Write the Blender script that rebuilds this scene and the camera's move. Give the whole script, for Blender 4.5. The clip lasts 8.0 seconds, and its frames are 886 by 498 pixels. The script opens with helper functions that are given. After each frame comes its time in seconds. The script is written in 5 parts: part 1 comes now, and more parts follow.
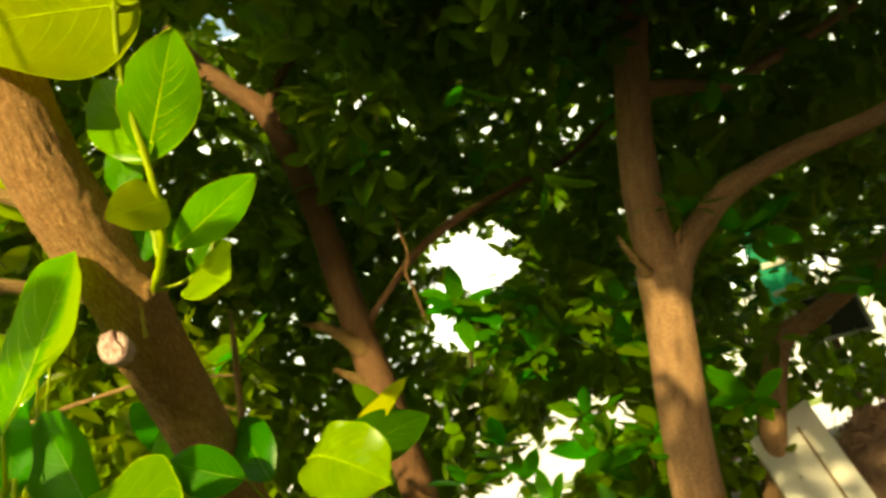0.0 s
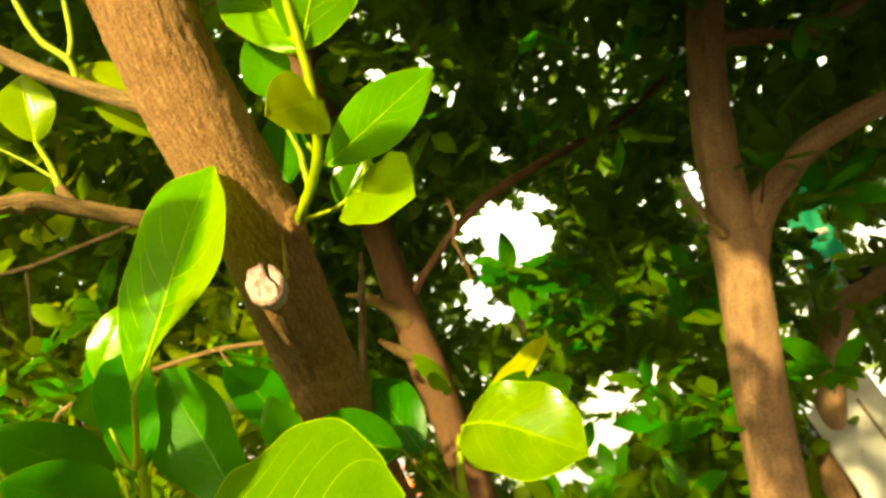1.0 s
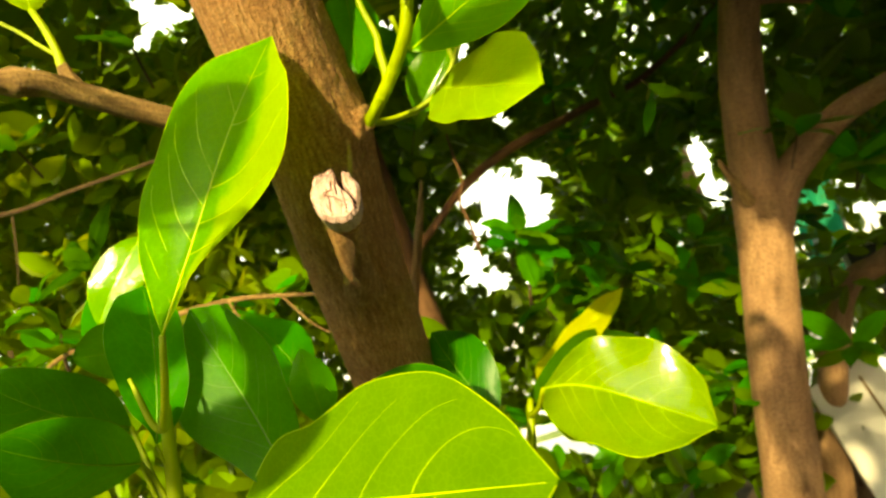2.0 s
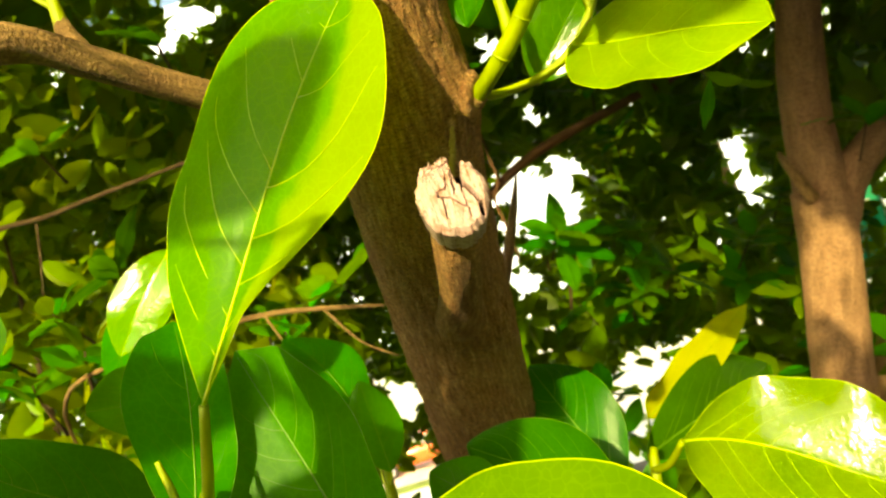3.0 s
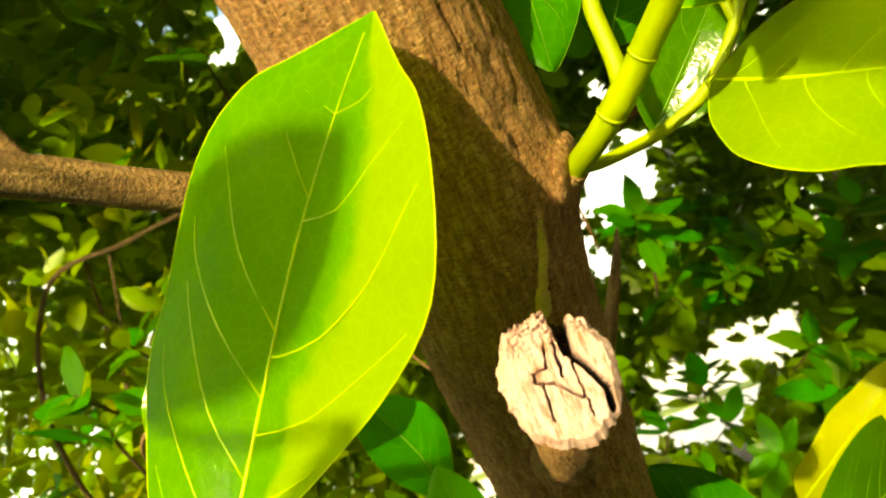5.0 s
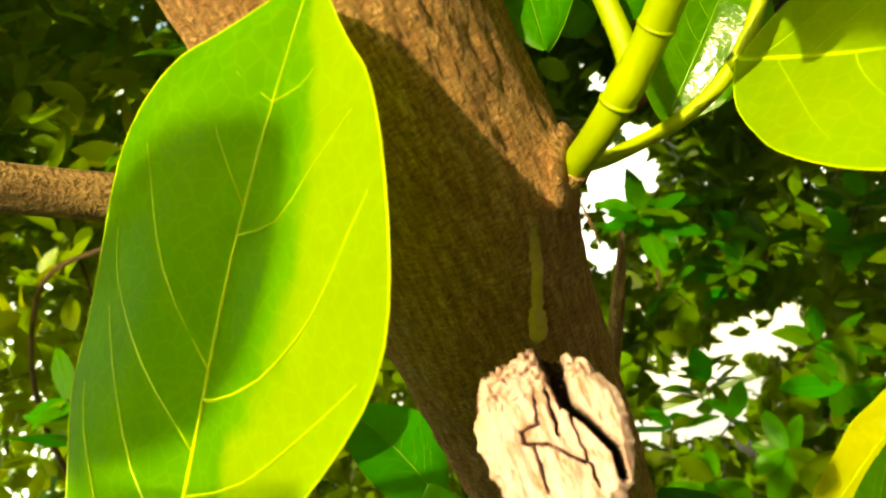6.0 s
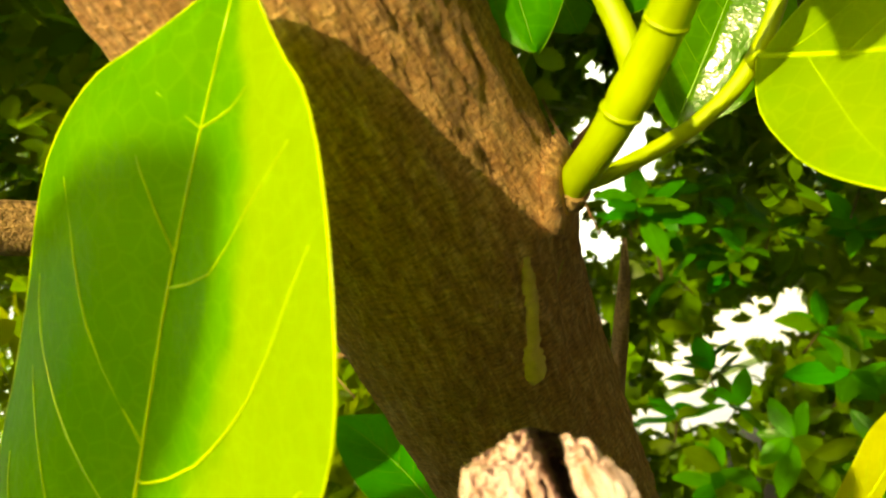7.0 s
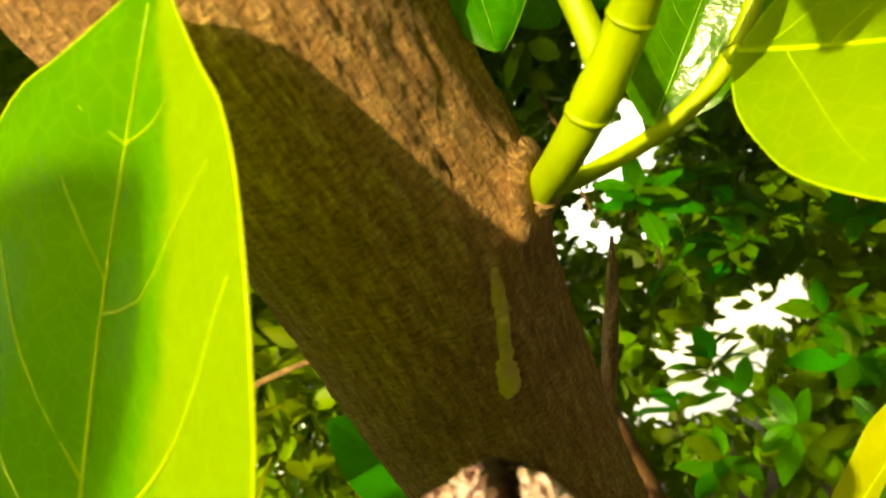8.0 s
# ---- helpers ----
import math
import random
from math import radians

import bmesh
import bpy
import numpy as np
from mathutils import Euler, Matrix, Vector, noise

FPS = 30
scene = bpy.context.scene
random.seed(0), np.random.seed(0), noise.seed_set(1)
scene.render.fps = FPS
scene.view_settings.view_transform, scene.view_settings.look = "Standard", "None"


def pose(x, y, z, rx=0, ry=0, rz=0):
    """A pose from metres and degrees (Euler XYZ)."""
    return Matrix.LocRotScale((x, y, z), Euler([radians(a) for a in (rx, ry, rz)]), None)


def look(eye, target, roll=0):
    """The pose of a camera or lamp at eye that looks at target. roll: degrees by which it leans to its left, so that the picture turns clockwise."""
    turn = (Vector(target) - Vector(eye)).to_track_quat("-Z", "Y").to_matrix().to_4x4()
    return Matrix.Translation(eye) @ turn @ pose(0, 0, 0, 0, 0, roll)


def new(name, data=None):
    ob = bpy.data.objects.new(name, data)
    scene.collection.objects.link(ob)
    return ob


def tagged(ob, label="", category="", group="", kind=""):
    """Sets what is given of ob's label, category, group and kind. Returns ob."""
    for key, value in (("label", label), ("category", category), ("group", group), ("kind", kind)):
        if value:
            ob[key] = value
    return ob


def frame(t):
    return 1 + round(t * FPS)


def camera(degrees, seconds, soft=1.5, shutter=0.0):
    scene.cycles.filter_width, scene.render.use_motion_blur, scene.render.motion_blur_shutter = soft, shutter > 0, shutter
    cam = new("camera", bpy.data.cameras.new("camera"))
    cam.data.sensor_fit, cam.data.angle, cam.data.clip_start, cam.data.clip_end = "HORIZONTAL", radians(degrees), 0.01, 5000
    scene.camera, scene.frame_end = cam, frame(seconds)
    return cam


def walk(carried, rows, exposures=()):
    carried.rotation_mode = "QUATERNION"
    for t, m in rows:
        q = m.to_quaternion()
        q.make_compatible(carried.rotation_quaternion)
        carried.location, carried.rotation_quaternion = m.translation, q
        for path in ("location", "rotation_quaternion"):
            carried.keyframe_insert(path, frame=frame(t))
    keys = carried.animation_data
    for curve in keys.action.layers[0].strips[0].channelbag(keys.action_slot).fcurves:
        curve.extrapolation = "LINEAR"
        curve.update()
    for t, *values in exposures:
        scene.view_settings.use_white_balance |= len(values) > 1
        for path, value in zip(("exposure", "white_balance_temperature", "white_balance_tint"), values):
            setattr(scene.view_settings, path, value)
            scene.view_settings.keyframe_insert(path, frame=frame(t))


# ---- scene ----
cam = camera(65.6, 8.0, soft=1.9, shutter=0.4)
cam.data.dof.use_dof = True
cam.data.dof.focus_distance = 0.17
cam.data.dof.aperture_fstop = 32
PATH = [
    (0, (0.021, -0.07, 1.432), (0.115, 1.903, 1.749), -18.1),
    (0.5, (-0.046, -0.014, 1.447), (0.013, 1.958, 1.776), -17.7),
    (1, (-0.101, 0.036, 1.451), (-0.076, 2.018, 1.72), -18.3),
    (1.2, (-0.111, 0.047, 1.452), (-0.11, 2.033, 1.69), -18.0),
    (2.3, (-0.18, 0.161, 1.46), (-0.147, 2.154, 1.626), -16.2),
    (2.5, (-0.187, 0.181, 1.467), (-0.182, 2.174, 1.634), -16.4),
    (3, (-0.2, 0.218, 1.482), (-0.236, 2.209, 1.676), -17.1),
    (3.5, (-0.204, 0.237, 1.493), (-0.302, 2.224, 1.703), -18.0),
    (4, (-0.203, 0.259, 1.509), (-0.4, 2.24, 1.701), -19.5),
    (4.5, (-0.199, 0.277, 1.521), (-0.428, 2.252, 1.73), -20.1),
    (5, (-0.192, 0.291, 1.53), (-0.441, 2.264, 1.744), -20.7),
    (6.3, (-0.188, 0.324, 1.538), (-0.453, 2.296, 1.731), -21.4),
    (6.5, (-0.187, 0.328, 1.541), (-0.457, 2.3, 1.728), -22.2),
    (7, (-0.185, 0.336, 1.542), (-0.452, 2.31, 1.723), -22.5),
    (7.5, (-0.182, 0.34, 1.542), (-0.459, 2.313, 1.721), -22.8),
    (8, (-0.179, 0.343, 1.543), (-0.456, 2.317, 1.705), -23.6),
]
walk(cam, [(t, look(eye, target, roll)) for t, eye, target, roll in PATH],
     [(0, 0.65, 9600, -8), (1, 1.05, 9600, -8), (2.5, 0.9, 9600, -8), (5, 0.92, 9600, -8), (8, 0.86, 9600, -8)])

# ---- world, sun and exposure ----
SUN = Vector((-0.34, -1.0, 0.42)).normalized()
world = bpy.data.worlds.new("sky")
scene.world = world
world.use_nodes = True
wn = world.node_tree.nodes
sky = wn.new("ShaderNodeTexSky")
sky.sky_type = "NISHITA"
sky.sun_disc = False
sky.sun_elevation = math.asin(SUN.z)
sky.sun_rotation = math.atan2(SUN.x, SUN.y)
sky.dust_density = 6.0
world.node_tree.links.new(sky.outputs[0], wn["Background"].inputs[0])
wn["Background"].inputs[1].default_value = 0.30
sun_lamp = bpy.data.lights.new("sun", "SUN")
sun_lamp.energy = 4.5
sun_lamp.angle = radians(0.8)
sun_lamp.color = (1.0, 0.82, 0.49)
new("sun", sun_lamp).matrix_world = look(SUN * 30, (0, 0, 0))


# ---- materials ----
def mat_nodes(name):
    m = bpy.data.materials.new(name)
    m.use_nodes = True
    nt = m.node_tree
    return m, nt, nt.nodes["Principled BSDF"], nt.nodes["Material Output"]


def link(nt, a, b):
    nt.links.new(a, b)


def noise_tex(nt, vec, scale, detail=5.0, rough=0.6):
    n = nt.nodes.new("ShaderNodeTexNoise")
    n.inputs["Scale"].default_value = scale
    n.inputs["Detail"].default_value = detail
    n.inputs["Roughness"].default_value = rough
    if vec is not None:
        link(nt, vec, n.inputs["Vector"])
    return n


def ramp(nt, fac, stops):
    r = nt.nodes.new("ShaderNodeValToRGB")
    els = r.color_ramp.elements
    while len(els) < len(stops):
        els.new(0.5)
    for e, (p, c) in zip(els, stops):
        e.position = p
        e.color = (*c, 1)
    link(nt, fac, r.inputs[0])
    return r


def mixc(nt, fac, a, b, mode="MIX"):
    m = nt.nodes.new("ShaderNodeMix")
    m.data_type = "RGBA"
    m.blend_type = mode
    for sock, v in ((m.inputs[0], fac), (m.inputs[6], a), (m.inputs[7], b)):
        if isinstance(v, (int, float)):
            sock.default_value = v
        elif isinstance(v, tuple):
            sock.default_value = (*v, 1)
        else:
            link(nt, v, sock)
    return m.outputs[2]


def bump(nt, bsdf, height, strength, dist):
    b = nt.nodes.new("ShaderNodeBump")
    b.inputs["Strength"].default_value = strength
    b.inputs["Distance"].default_value = dist
    link(nt, height, b.inputs["Height"])
    link(nt, b.outputs[0], bsdf.inputs["Normal"])
    return b


def leaf_material(name, base, deep, glow, through_light=0.35, rough=0.33, per="object", fine=True, gloss=0.35, lit_yellow=None):
    """Waxy leaf: gloss on top, light passing through the blade."""
    m, nt, bsdf, out = mat_nodes(name)
    co = nt.nodes.new("ShaderNodeTexCoord")
    src = co.outputs["Object"]
    n1 = noise_tex(nt, src, 38 if fine else 16, 4)
    r1 = ramp(nt, n1.outputs[0], [(0.35, deep), (0.65, base)])
    if per == "object":
        info = nt.nodes.new("ShaderNodeObjectInfo").outputs["Random"]
    else:
        info = nt.nodes.new("ShaderNodeNewGeometry").outputs["Random Per Island"]
    hsv = nt.nodes.new("ShaderNodeHueSaturation")
    mh = nt.nodes.new("ShaderNodeMapRange")
    mh.inputs[3].default_value, mh.inputs[4].default_value = 0.48, 0.515
    link(nt, info, mh.inputs[0])
    link(nt, mh.outputs[0], hsv.inputs["Hue"])
    mv = nt.nodes.new("ShaderNodeMapRange")
    mv.inputs[3].default_value, mv.inputs[4].default_value = (0.85, 1.12) if per == "object" else (0.55, 1.35)
    link(nt, info, mv.inputs[0])
    link(nt, mv.outputs[0], hsv.inputs["Value"])
    link(nt, r1.outputs[0], hsv.inputs["Color"])
    colour = hsv.outputs[0]
    if lit_yellow:
        # yellower margin, which also stands in for the blade's sunlit half
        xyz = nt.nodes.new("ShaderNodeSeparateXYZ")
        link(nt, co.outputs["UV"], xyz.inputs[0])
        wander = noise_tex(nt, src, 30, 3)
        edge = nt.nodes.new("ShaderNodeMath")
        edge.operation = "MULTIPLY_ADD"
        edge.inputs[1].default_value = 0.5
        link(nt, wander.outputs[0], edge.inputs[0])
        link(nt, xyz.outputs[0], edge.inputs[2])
        colour = mixc(nt, ramp(nt, edge.outputs[0], [(0.92, (0, 0, 0)), (1.30, (1, 1, 1))]).outputs[0], colour, lit_yellow)
    if fine:
        v = nt.nodes.new("ShaderNodeTexVoronoi")
        v.feature = "DISTANCE_TO_EDGE"
        v.inputs["Scale"].default_value = 260
        link(nt, src, v.inputs["Vector"])
        rv = ramp(nt, v.outputs[0], [(0.0, (1, 1, 1)), (0.09, (0, 0, 0))])
        net = nt.nodes.new("ShaderNodeMath")
        net.operation = "MULTIPLY"
        net.inputs[1].default_value = 0.11
        link(nt, rv.outputs[0], net.inputs[0])
        colour = mixc(nt, net.outputs[0], colour, tuple(min(1, g * 1.1) for g in glow))
        n2 = noise_tex(nt, src, 420, 2)
        pucker = noise_tex(nt, src, 95, 2)
        both = nt.nodes.new("ShaderNodeMath")
        both.operation = "MULTIPLY_ADD"
        both.inputs[1].default_value = 3.0
        link(nt, pucker.outputs[0], both.inputs[0])
        link(nt, n2.outputs[0], both.inputs[2])
        bump(nt, bsdf, both.outputs[0], 0.3, 0.0006)
    link(nt, colour, bsdf.inputs["Base Color"])
    bsdf.inputs["Roughness"].default_value = rough
    bsdf.inputs["IOR"].default_value = 1.45
    bsdf.inputs["Specular IOR Level"].default_value = gloss
    tr = nt.nodes.new("ShaderNodeBsdfTranslucent")
    tint = mixc(nt, 0.75, colour, glow)
    link(nt, tint, tr.inputs[0])
    mx = nt.nodes.new("ShaderNodeMixShader")
    mx.inputs[0].default_value = through_light
    link(nt, bsdf.outputs[0], mx.inputs[1])
    link(nt, tr.outputs[0], mx.inputs[2])
    link(nt, mx.outputs[0], out.inputs[0])
    return m


def bark_material(name, light, dark, moss, fine=900.0, stretch=0.16, depth=0.0016, moss_amount=0.35, spread=0.12):
    """Brown bark, streaked along the stem and pitted across it, with a film of algae."""
    m, nt, bsdf, _ = mat_nodes(name)
    uv = nt.nodes.new("ShaderNodeTexCoord").outputs["UV"]
    mp = nt.nodes.new("ShaderNodeMapping")
    mp.inputs["Scale"].default_value = (1, stretch, 1)
    link(nt, uv, mp.inputs[0])
    streak = noise_tex(nt, mp.outputs[0], fine * 0.4, 6, 0.65)
    pits = noise_tex(nt, uv, fine, 3, 0.7)
    large = noise_tex(nt, uv, fine * 0.035, 4, 0.55)
    c = ramp(nt, streak.outputs[0], [(0.5 - spread, dark), (0.5, tuple((a + b) / 2 for a, b in zip(light, dark))), (0.5 + spread, light)])
    lm = ramp(nt, large.outputs[0], [(0.42, (0, 0, 0)), (0.62, (moss_amount,) * 3)])
    c2 = mixc(nt, lm.outputs[0], c.outputs[0], moss)
    pr = ramp(nt, pits.outputs[0], [(0.4, (0.62, 0.62, 0.62)), (0.58, (1.12, 1.12, 1.12))])
    c3 = mixc(nt, 0.7, c2, pr.outputs[0], "MULTIPLY")
    link(nt, c3, bsdf.inputs["Base Color"])
    bsdf.inputs["Roughness"].default_value = 0.75
    add = nt.nodes.new("ShaderNodeMath")
    add.operation = "ADD"
    link(nt, streak.outputs[0], add.inputs[0])
    link(nt, pits.outputs[0], add.inputs[1])
    bump(nt, bsdf, add.outputs[0], 1.0, depth * 2.2)
    return m


def rough_material(name, a, b, scale=40.0, rough=0.8, depth=0.004, metal=0.0):
    m, nt, bsdf, _ = mat_nodes(name)
    co = nt.nodes.new("ShaderNodeTexCoord").outputs["Object"]
    n1 = noise_tex(nt, co, scale, 6)
    n2 = noise_tex(nt, co, scale * 0.12, 3)
    c = ramp(nt, n1.outputs[0], [(0.3, a), (0.7, b)])
    c2 = mixc(nt, 0.45, c.outputs[0], ramp(nt, n2.outputs[0], [(0.35, tuple(v * 0.7 for v in a)), (0.65, tuple(min(1, v * 1.15) for v in b))]).outputs[0])
    link(nt, c2, bsdf.inputs["Base Color"])
    bsdf.inputs["Roughness"].default_value = rough
    bsdf.inputs["Metallic"].default_value = metal
    bump(nt, bsdf, n1.outputs[0], 0.6, depth)
    return m


def near_bark_material():
    """Close brown bark: slanting ropy streaks along the stem, broken by short cross cracks and small warts, and darker blotches."""
    m, nt, bsdf, _ = mat_nodes("bark_brown")
    uv = nt.nodes.new("ShaderNodeTexCoord").outputs["UV"]

    def stretched(x, y, lean):
        mp = nt.nodes.new("ShaderNodeMapping")
        mp.inputs["Scale"].default_value = (x, y, 1)
        mp.inputs["Rotation"].default_value = (0, 0, radians(lean))
        link(nt, uv, mp.inputs[0])
        return mp.outputs[0]

    def math_node(op, a, b):
        n = nt.nodes.new("ShaderNodeMath")
        n.operation = op
        for sock, v in zip(n.inputs, (a, b)):
            if isinstance(v, (int, float)):
                sock.default_value = v
            else:
                link(nt, v, sock)
        return n.outputs[0]

    ropes = noise_tex(nt, stretched(1, 0.17, 7), 560, 6, 0.68)
    strands = noise_tex(nt, stretched(1, 0.2, -5), 1500, 3, 0.6)
    cross = noise_tex(nt, stretched(0.40, 1, 0), 1050, 5, 0.72)
    warts = nt.nodes.new("ShaderNodeTexVoronoi")
    warts.inputs["Scale"].default_value = 620
    link(nt, stretched(1, 0.7, 0), warts.inputs["Vector"])
    wart = ramp(nt, warts.outputs["Distance"], [(0.10, (1, 1, 1)), (0.42, (0, 0, 0))]).outputs[0]
    patches = noise_tex(nt, uv, 46, 4, 0.6)
    base = ramp(nt, ropes.outputs[0], [(0.30, (0.31, 0.138, 0.048)), (0.48, (0.53, 0.270, 0.110)), (0.66, (0.78, 0.48, 0.245))]).outputs[0]
    base = mixc(nt, 0.75, base, ramp(nt, cross.outputs[0], [(0.38, (0.42, 0.38, 0.34)), (0.52, (1, 1, 1)), (0.68, (1.35, 1.3, 1.22))]).outputs[0], "MULTIPLY")
    base = mixc(nt, 0.3, base, ramp(nt, strands.outputs[0], [(0.36, (0.55, 0.5, 0.45)), (0.6, (1.15, 1.15, 1.12))]).outputs[0], "MULTIPLY")
    film = ramp(nt, patches.outputs[0], [(0.50, (0, 0, 0)), (0.70, (0.16, 0.16, 0.16))]).outputs[0]
    base = mixc(nt, film, base, (0.15, 0.115, 0.02))
    base = mixc(nt, math_node("MULTIPLY", wart, 0.25), base, (0.55, 0.36, 0.16))
    link(nt, base, bsdf.inputs["Base Color"])
    bsdf.inputs["Roughness"].default_value = 0.72
    height = math_node("ADD", math_node("MULTIPLY", ropes.outputs[0], 0.8), math_node("MULTIPLY", cross.outputs[0], 0.95))
    height = math_node("ADD", height, math_node("MULTIPLY", strands.outputs[0], 0.35))
    height = math_node("ADD", height, math_node("MULTIPLY", wart, 0.45))
    bump(nt, bsdf, height, 1.0, 0.0034)
    return m


LEAF_GREEN = leaf_material("leaf_green", (0.030, 0.25, 0.002), (0.019, 0.18, 0.0015), (0.20, 0.55, 0.006), 0.40, 0.42, gloss=0.16)
LEAF_DARK = leaf_material("leaf_dark", (0.026, 0.16, 0.003), (0.018, 0.12, 0.002), (0.10, 0.34, 0.006), 0.28, 0.34, gloss=0.24)
LEAF_YOUNG = leaf_material("leaf_young", (0.30, 0.45, 0.003), (0.21, 0.39, 0.002), (0.70, 0.84, 0.004), 0.46, 0.22, gloss=0.5)
LEAF_TALL = leaf_material("leaf_tall", (0.088, 0.38, 0.003), (0.050, 0.32, 0.002), (0.44, 0.84, 0.004), 0.46, 0.36, gloss=0.22, lit_yellow=(0.27, 0.47, 0.003))
LEAF_FRESH = leaf_material("leaf_fresh", (0.15, 0.42, 0.003), (0.10, 0.36, 0.002), (0.40, 0.70, 0.004), 0.44, 0.28, gloss=0.4)
LEAF_WAX = leaf_material("leaf_waxy", (0.045, 0.25, 0.003), (0.03, 0.20, 0.002), (0.25, 0.60, 0.005), 0.40, 0.17, gloss=0.9)
LEAF_SHINE = leaf_material("leaf_shining", (0.19, 0.42, 0.003), (0.12, 0.36, 0.002), (0.60, 0.80, 0.004), 0.44, 0.17, gloss=1.0)
LEAF_YELLOW = leaf_material("leaf_yellow", (0.58, 0.62, 0.004), (0.50, 0.56, 0.004), (0.95, 0.95, 0.01), 0.58, 0.36)
SPRIG = leaf_material("leaf_sprig", (0.085, 0.20, 0.006), (0.06, 0.155, 0.005), (0.28, 0.45, 0.01), 0.34, 0.34)
LEAF_MID = leaf_material("leaf_mid_green", (0.105, 0.285, 0.002), (0.075, 0.24, 0.0015), (0.36, 0.62, 0.005), 0.34, 0.45, gloss=0.16)
BUSH_LEAF = leaf_material("leaf_bush", (0.20, 0.34, 0.008), (0.13, 0.25, 0.006), (0.44, 0.52, 0.01), 0.46, 0.40, "island", False)
CROWN = leaf_material("leaf_crown", (0.125, 0.265, 0.008), (0.075, 0.18, 0.006), (0.30, 0.43, 0.006), 0.44, 0.38, "island", False)
VEIN = rough_material("leaf_vein", (0.42, 0.62, 0.010), (0.50, 0.68, 0.016), 300, 0.45, 0.0002)
VEIN_GREEN = rough_material("green_vein", (0.10, 0.26, 0.012), (0.14, 0.32, 0.016), 300, 0.45, 0.0002)
STEM = rough_material("green_stem", (0.20, 0.31, 0.008), (0.30, 0.40, 0.012), 160, 0.58, 0.0004)
BARK = near_bark_material()
BARK_TREE = bark_material("bark_grey_brown", (0.53, 0.32, 0.185), (0.23, 0.118, 0.058), (0.26, 0.15, 0.07), 120.0, 0.3, 0.003, spread=0.24)
BARK_RED = bark_material("bark_reddish", (0.24, 0.115, 0.055), (0.11, 0.05, 0.024), (0.14, 0.08, 0.03), 120.0, 0.3, 0.003, spread=0.24)
# Darker than TWIG: shade on thin stems is put into the colour.
BARK_SHADE = bark_material("shaded_stem_bark", (0.11, 0.062, 0.02), (0.05, 0.028, 0.01), (0.08, 0.06, 0.012), 700.0)
TWIG = bark_material("twig_bark", (0.54, 0.34, 0.14), (0.22, 0.125, 0.045), (0.16, 0.12, 0.04), 700.0)


def wood_material():
    """Pale broken wood, fibrous upwards, browner in its hollows."""
    m, nt, bsdf, _ = mat_nodes("broken_wood")
    co = nt.nodes.new("ShaderNodeTexCoord").outputs["Object"]
    mp = nt.nodes.new("ShaderNodeMapping")
    mp.inputs["Scale"].default_value = (1, 1, 0.22)
    link(nt, co, mp.inputs[0])
    fibre = noise_tex(nt, mp.outputs[0], 900, 5, 0.65)
    patch = noise_tex(nt, co, 230, 4, 0.6)
    c = ramp(nt, fibre.outputs[0], [(0.32, (0.27, 0.155, 0.10)), (0.44, (0.51, 0.350, 0.36)), (0.64, (0.64, 0.475, 0.52))])
    p = ramp(nt, patch.outputs[0], [(0.34, (0.78, 0.66, 0.56)), (0.5, (1, 1, 1))])
    link(nt, mixc(nt, 0.8, c.outputs[0], p.outputs[0], "MULTIPLY"), bsdf.inputs["Base Color"])
    bsdf.inputs["Roughness"].default_value = 0.9
    bump(nt, bsdf, fibre.outputs[0], 0.5, 0.0006)
    return m


WOOD_CUT = wood_material()
TORN = rough_material("torn_bark", (0.12, 0.07, 0.025), (0.24, 0.15, 0.065), 500, 0.9, 0.001)
WOOD_GAP = rough_material("shaded_gap_wood", (0.04, 0.022, 0.01), (0.09, 0.048, 0.02), 300, 0.9, 0.001)
SCAR = rough_material("scar_bark", (0.36, 0.27, 0.06), (0.60, 0.47, 0.14), 500, 0.7, 0.0006)
def ground_material():
    """Brown earth under the trees, pale dusty paving past them."""
    m, nt, bsdf, _ = mat_nodes("earth_and_paving")
    pos = nt.nodes.new("ShaderNodeNewGeometry").outputs["Position"]
    sep = nt.nodes.new("ShaderNodeSeparateXYZ")
    link(nt, pos, sep.inputs[0])
    n1 = noise_tex(nt, pos, 9, 6)
    n2 = noise_tex(nt, pos, 0.5, 4)
    edge = nt.nodes.new("ShaderNodeMath")
    edge.operation = "MULTIPLY_ADD"
    edge.inputs[1].default_value = 1.5
    link(nt, n2.outputs[0], edge.inputs[0])
    link(nt, sep.outputs["Y"], edge.inputs[2])
    far = nt.nodes.new("ShaderNodeMapRange")
    far.inputs[1].default_value, far.inputs[2].default_value = 7.2, 7.6
    link(nt, edge.outputs[0], far.inputs[0])
    earth = ramp(nt, n1.outputs[0], [(0.3, (0.09, 0.06, 0.035)), (0.7, (0.20, 0.14, 0.09))])
    paving = ramp(nt, n2.outputs[0], [(0.3, (0.58, 0.56, 0.51)), (0.7, (0.72, 0.70, 0.65))])
    link(nt, mixc(nt, far.outputs[0], earth.outputs[0], paving.outputs[0]), bsdf.inputs["Base Color"])
    bsdf.inputs["Roughness"].default_value = 0.9
    bump(nt, bsdf, n1.outputs[0], 0.08, 0.01)
    return m


SOIL = ground_material()
def backdrop_material():
    """Glowing sheet added as hazy sky low over the street; lights leaves from behind."""
    m, nt, bsdf, out = mat_nodes("glowing_backdrop")
    em = nt.nodes.new("ShaderNodeEmission")
    em.inputs[0].default_value = (0.94, 0.97, 1.0, 1)
    em.inputs[1].default_value = 1.9
    link(nt, em.outputs[0], out.inputs[0])
    return m


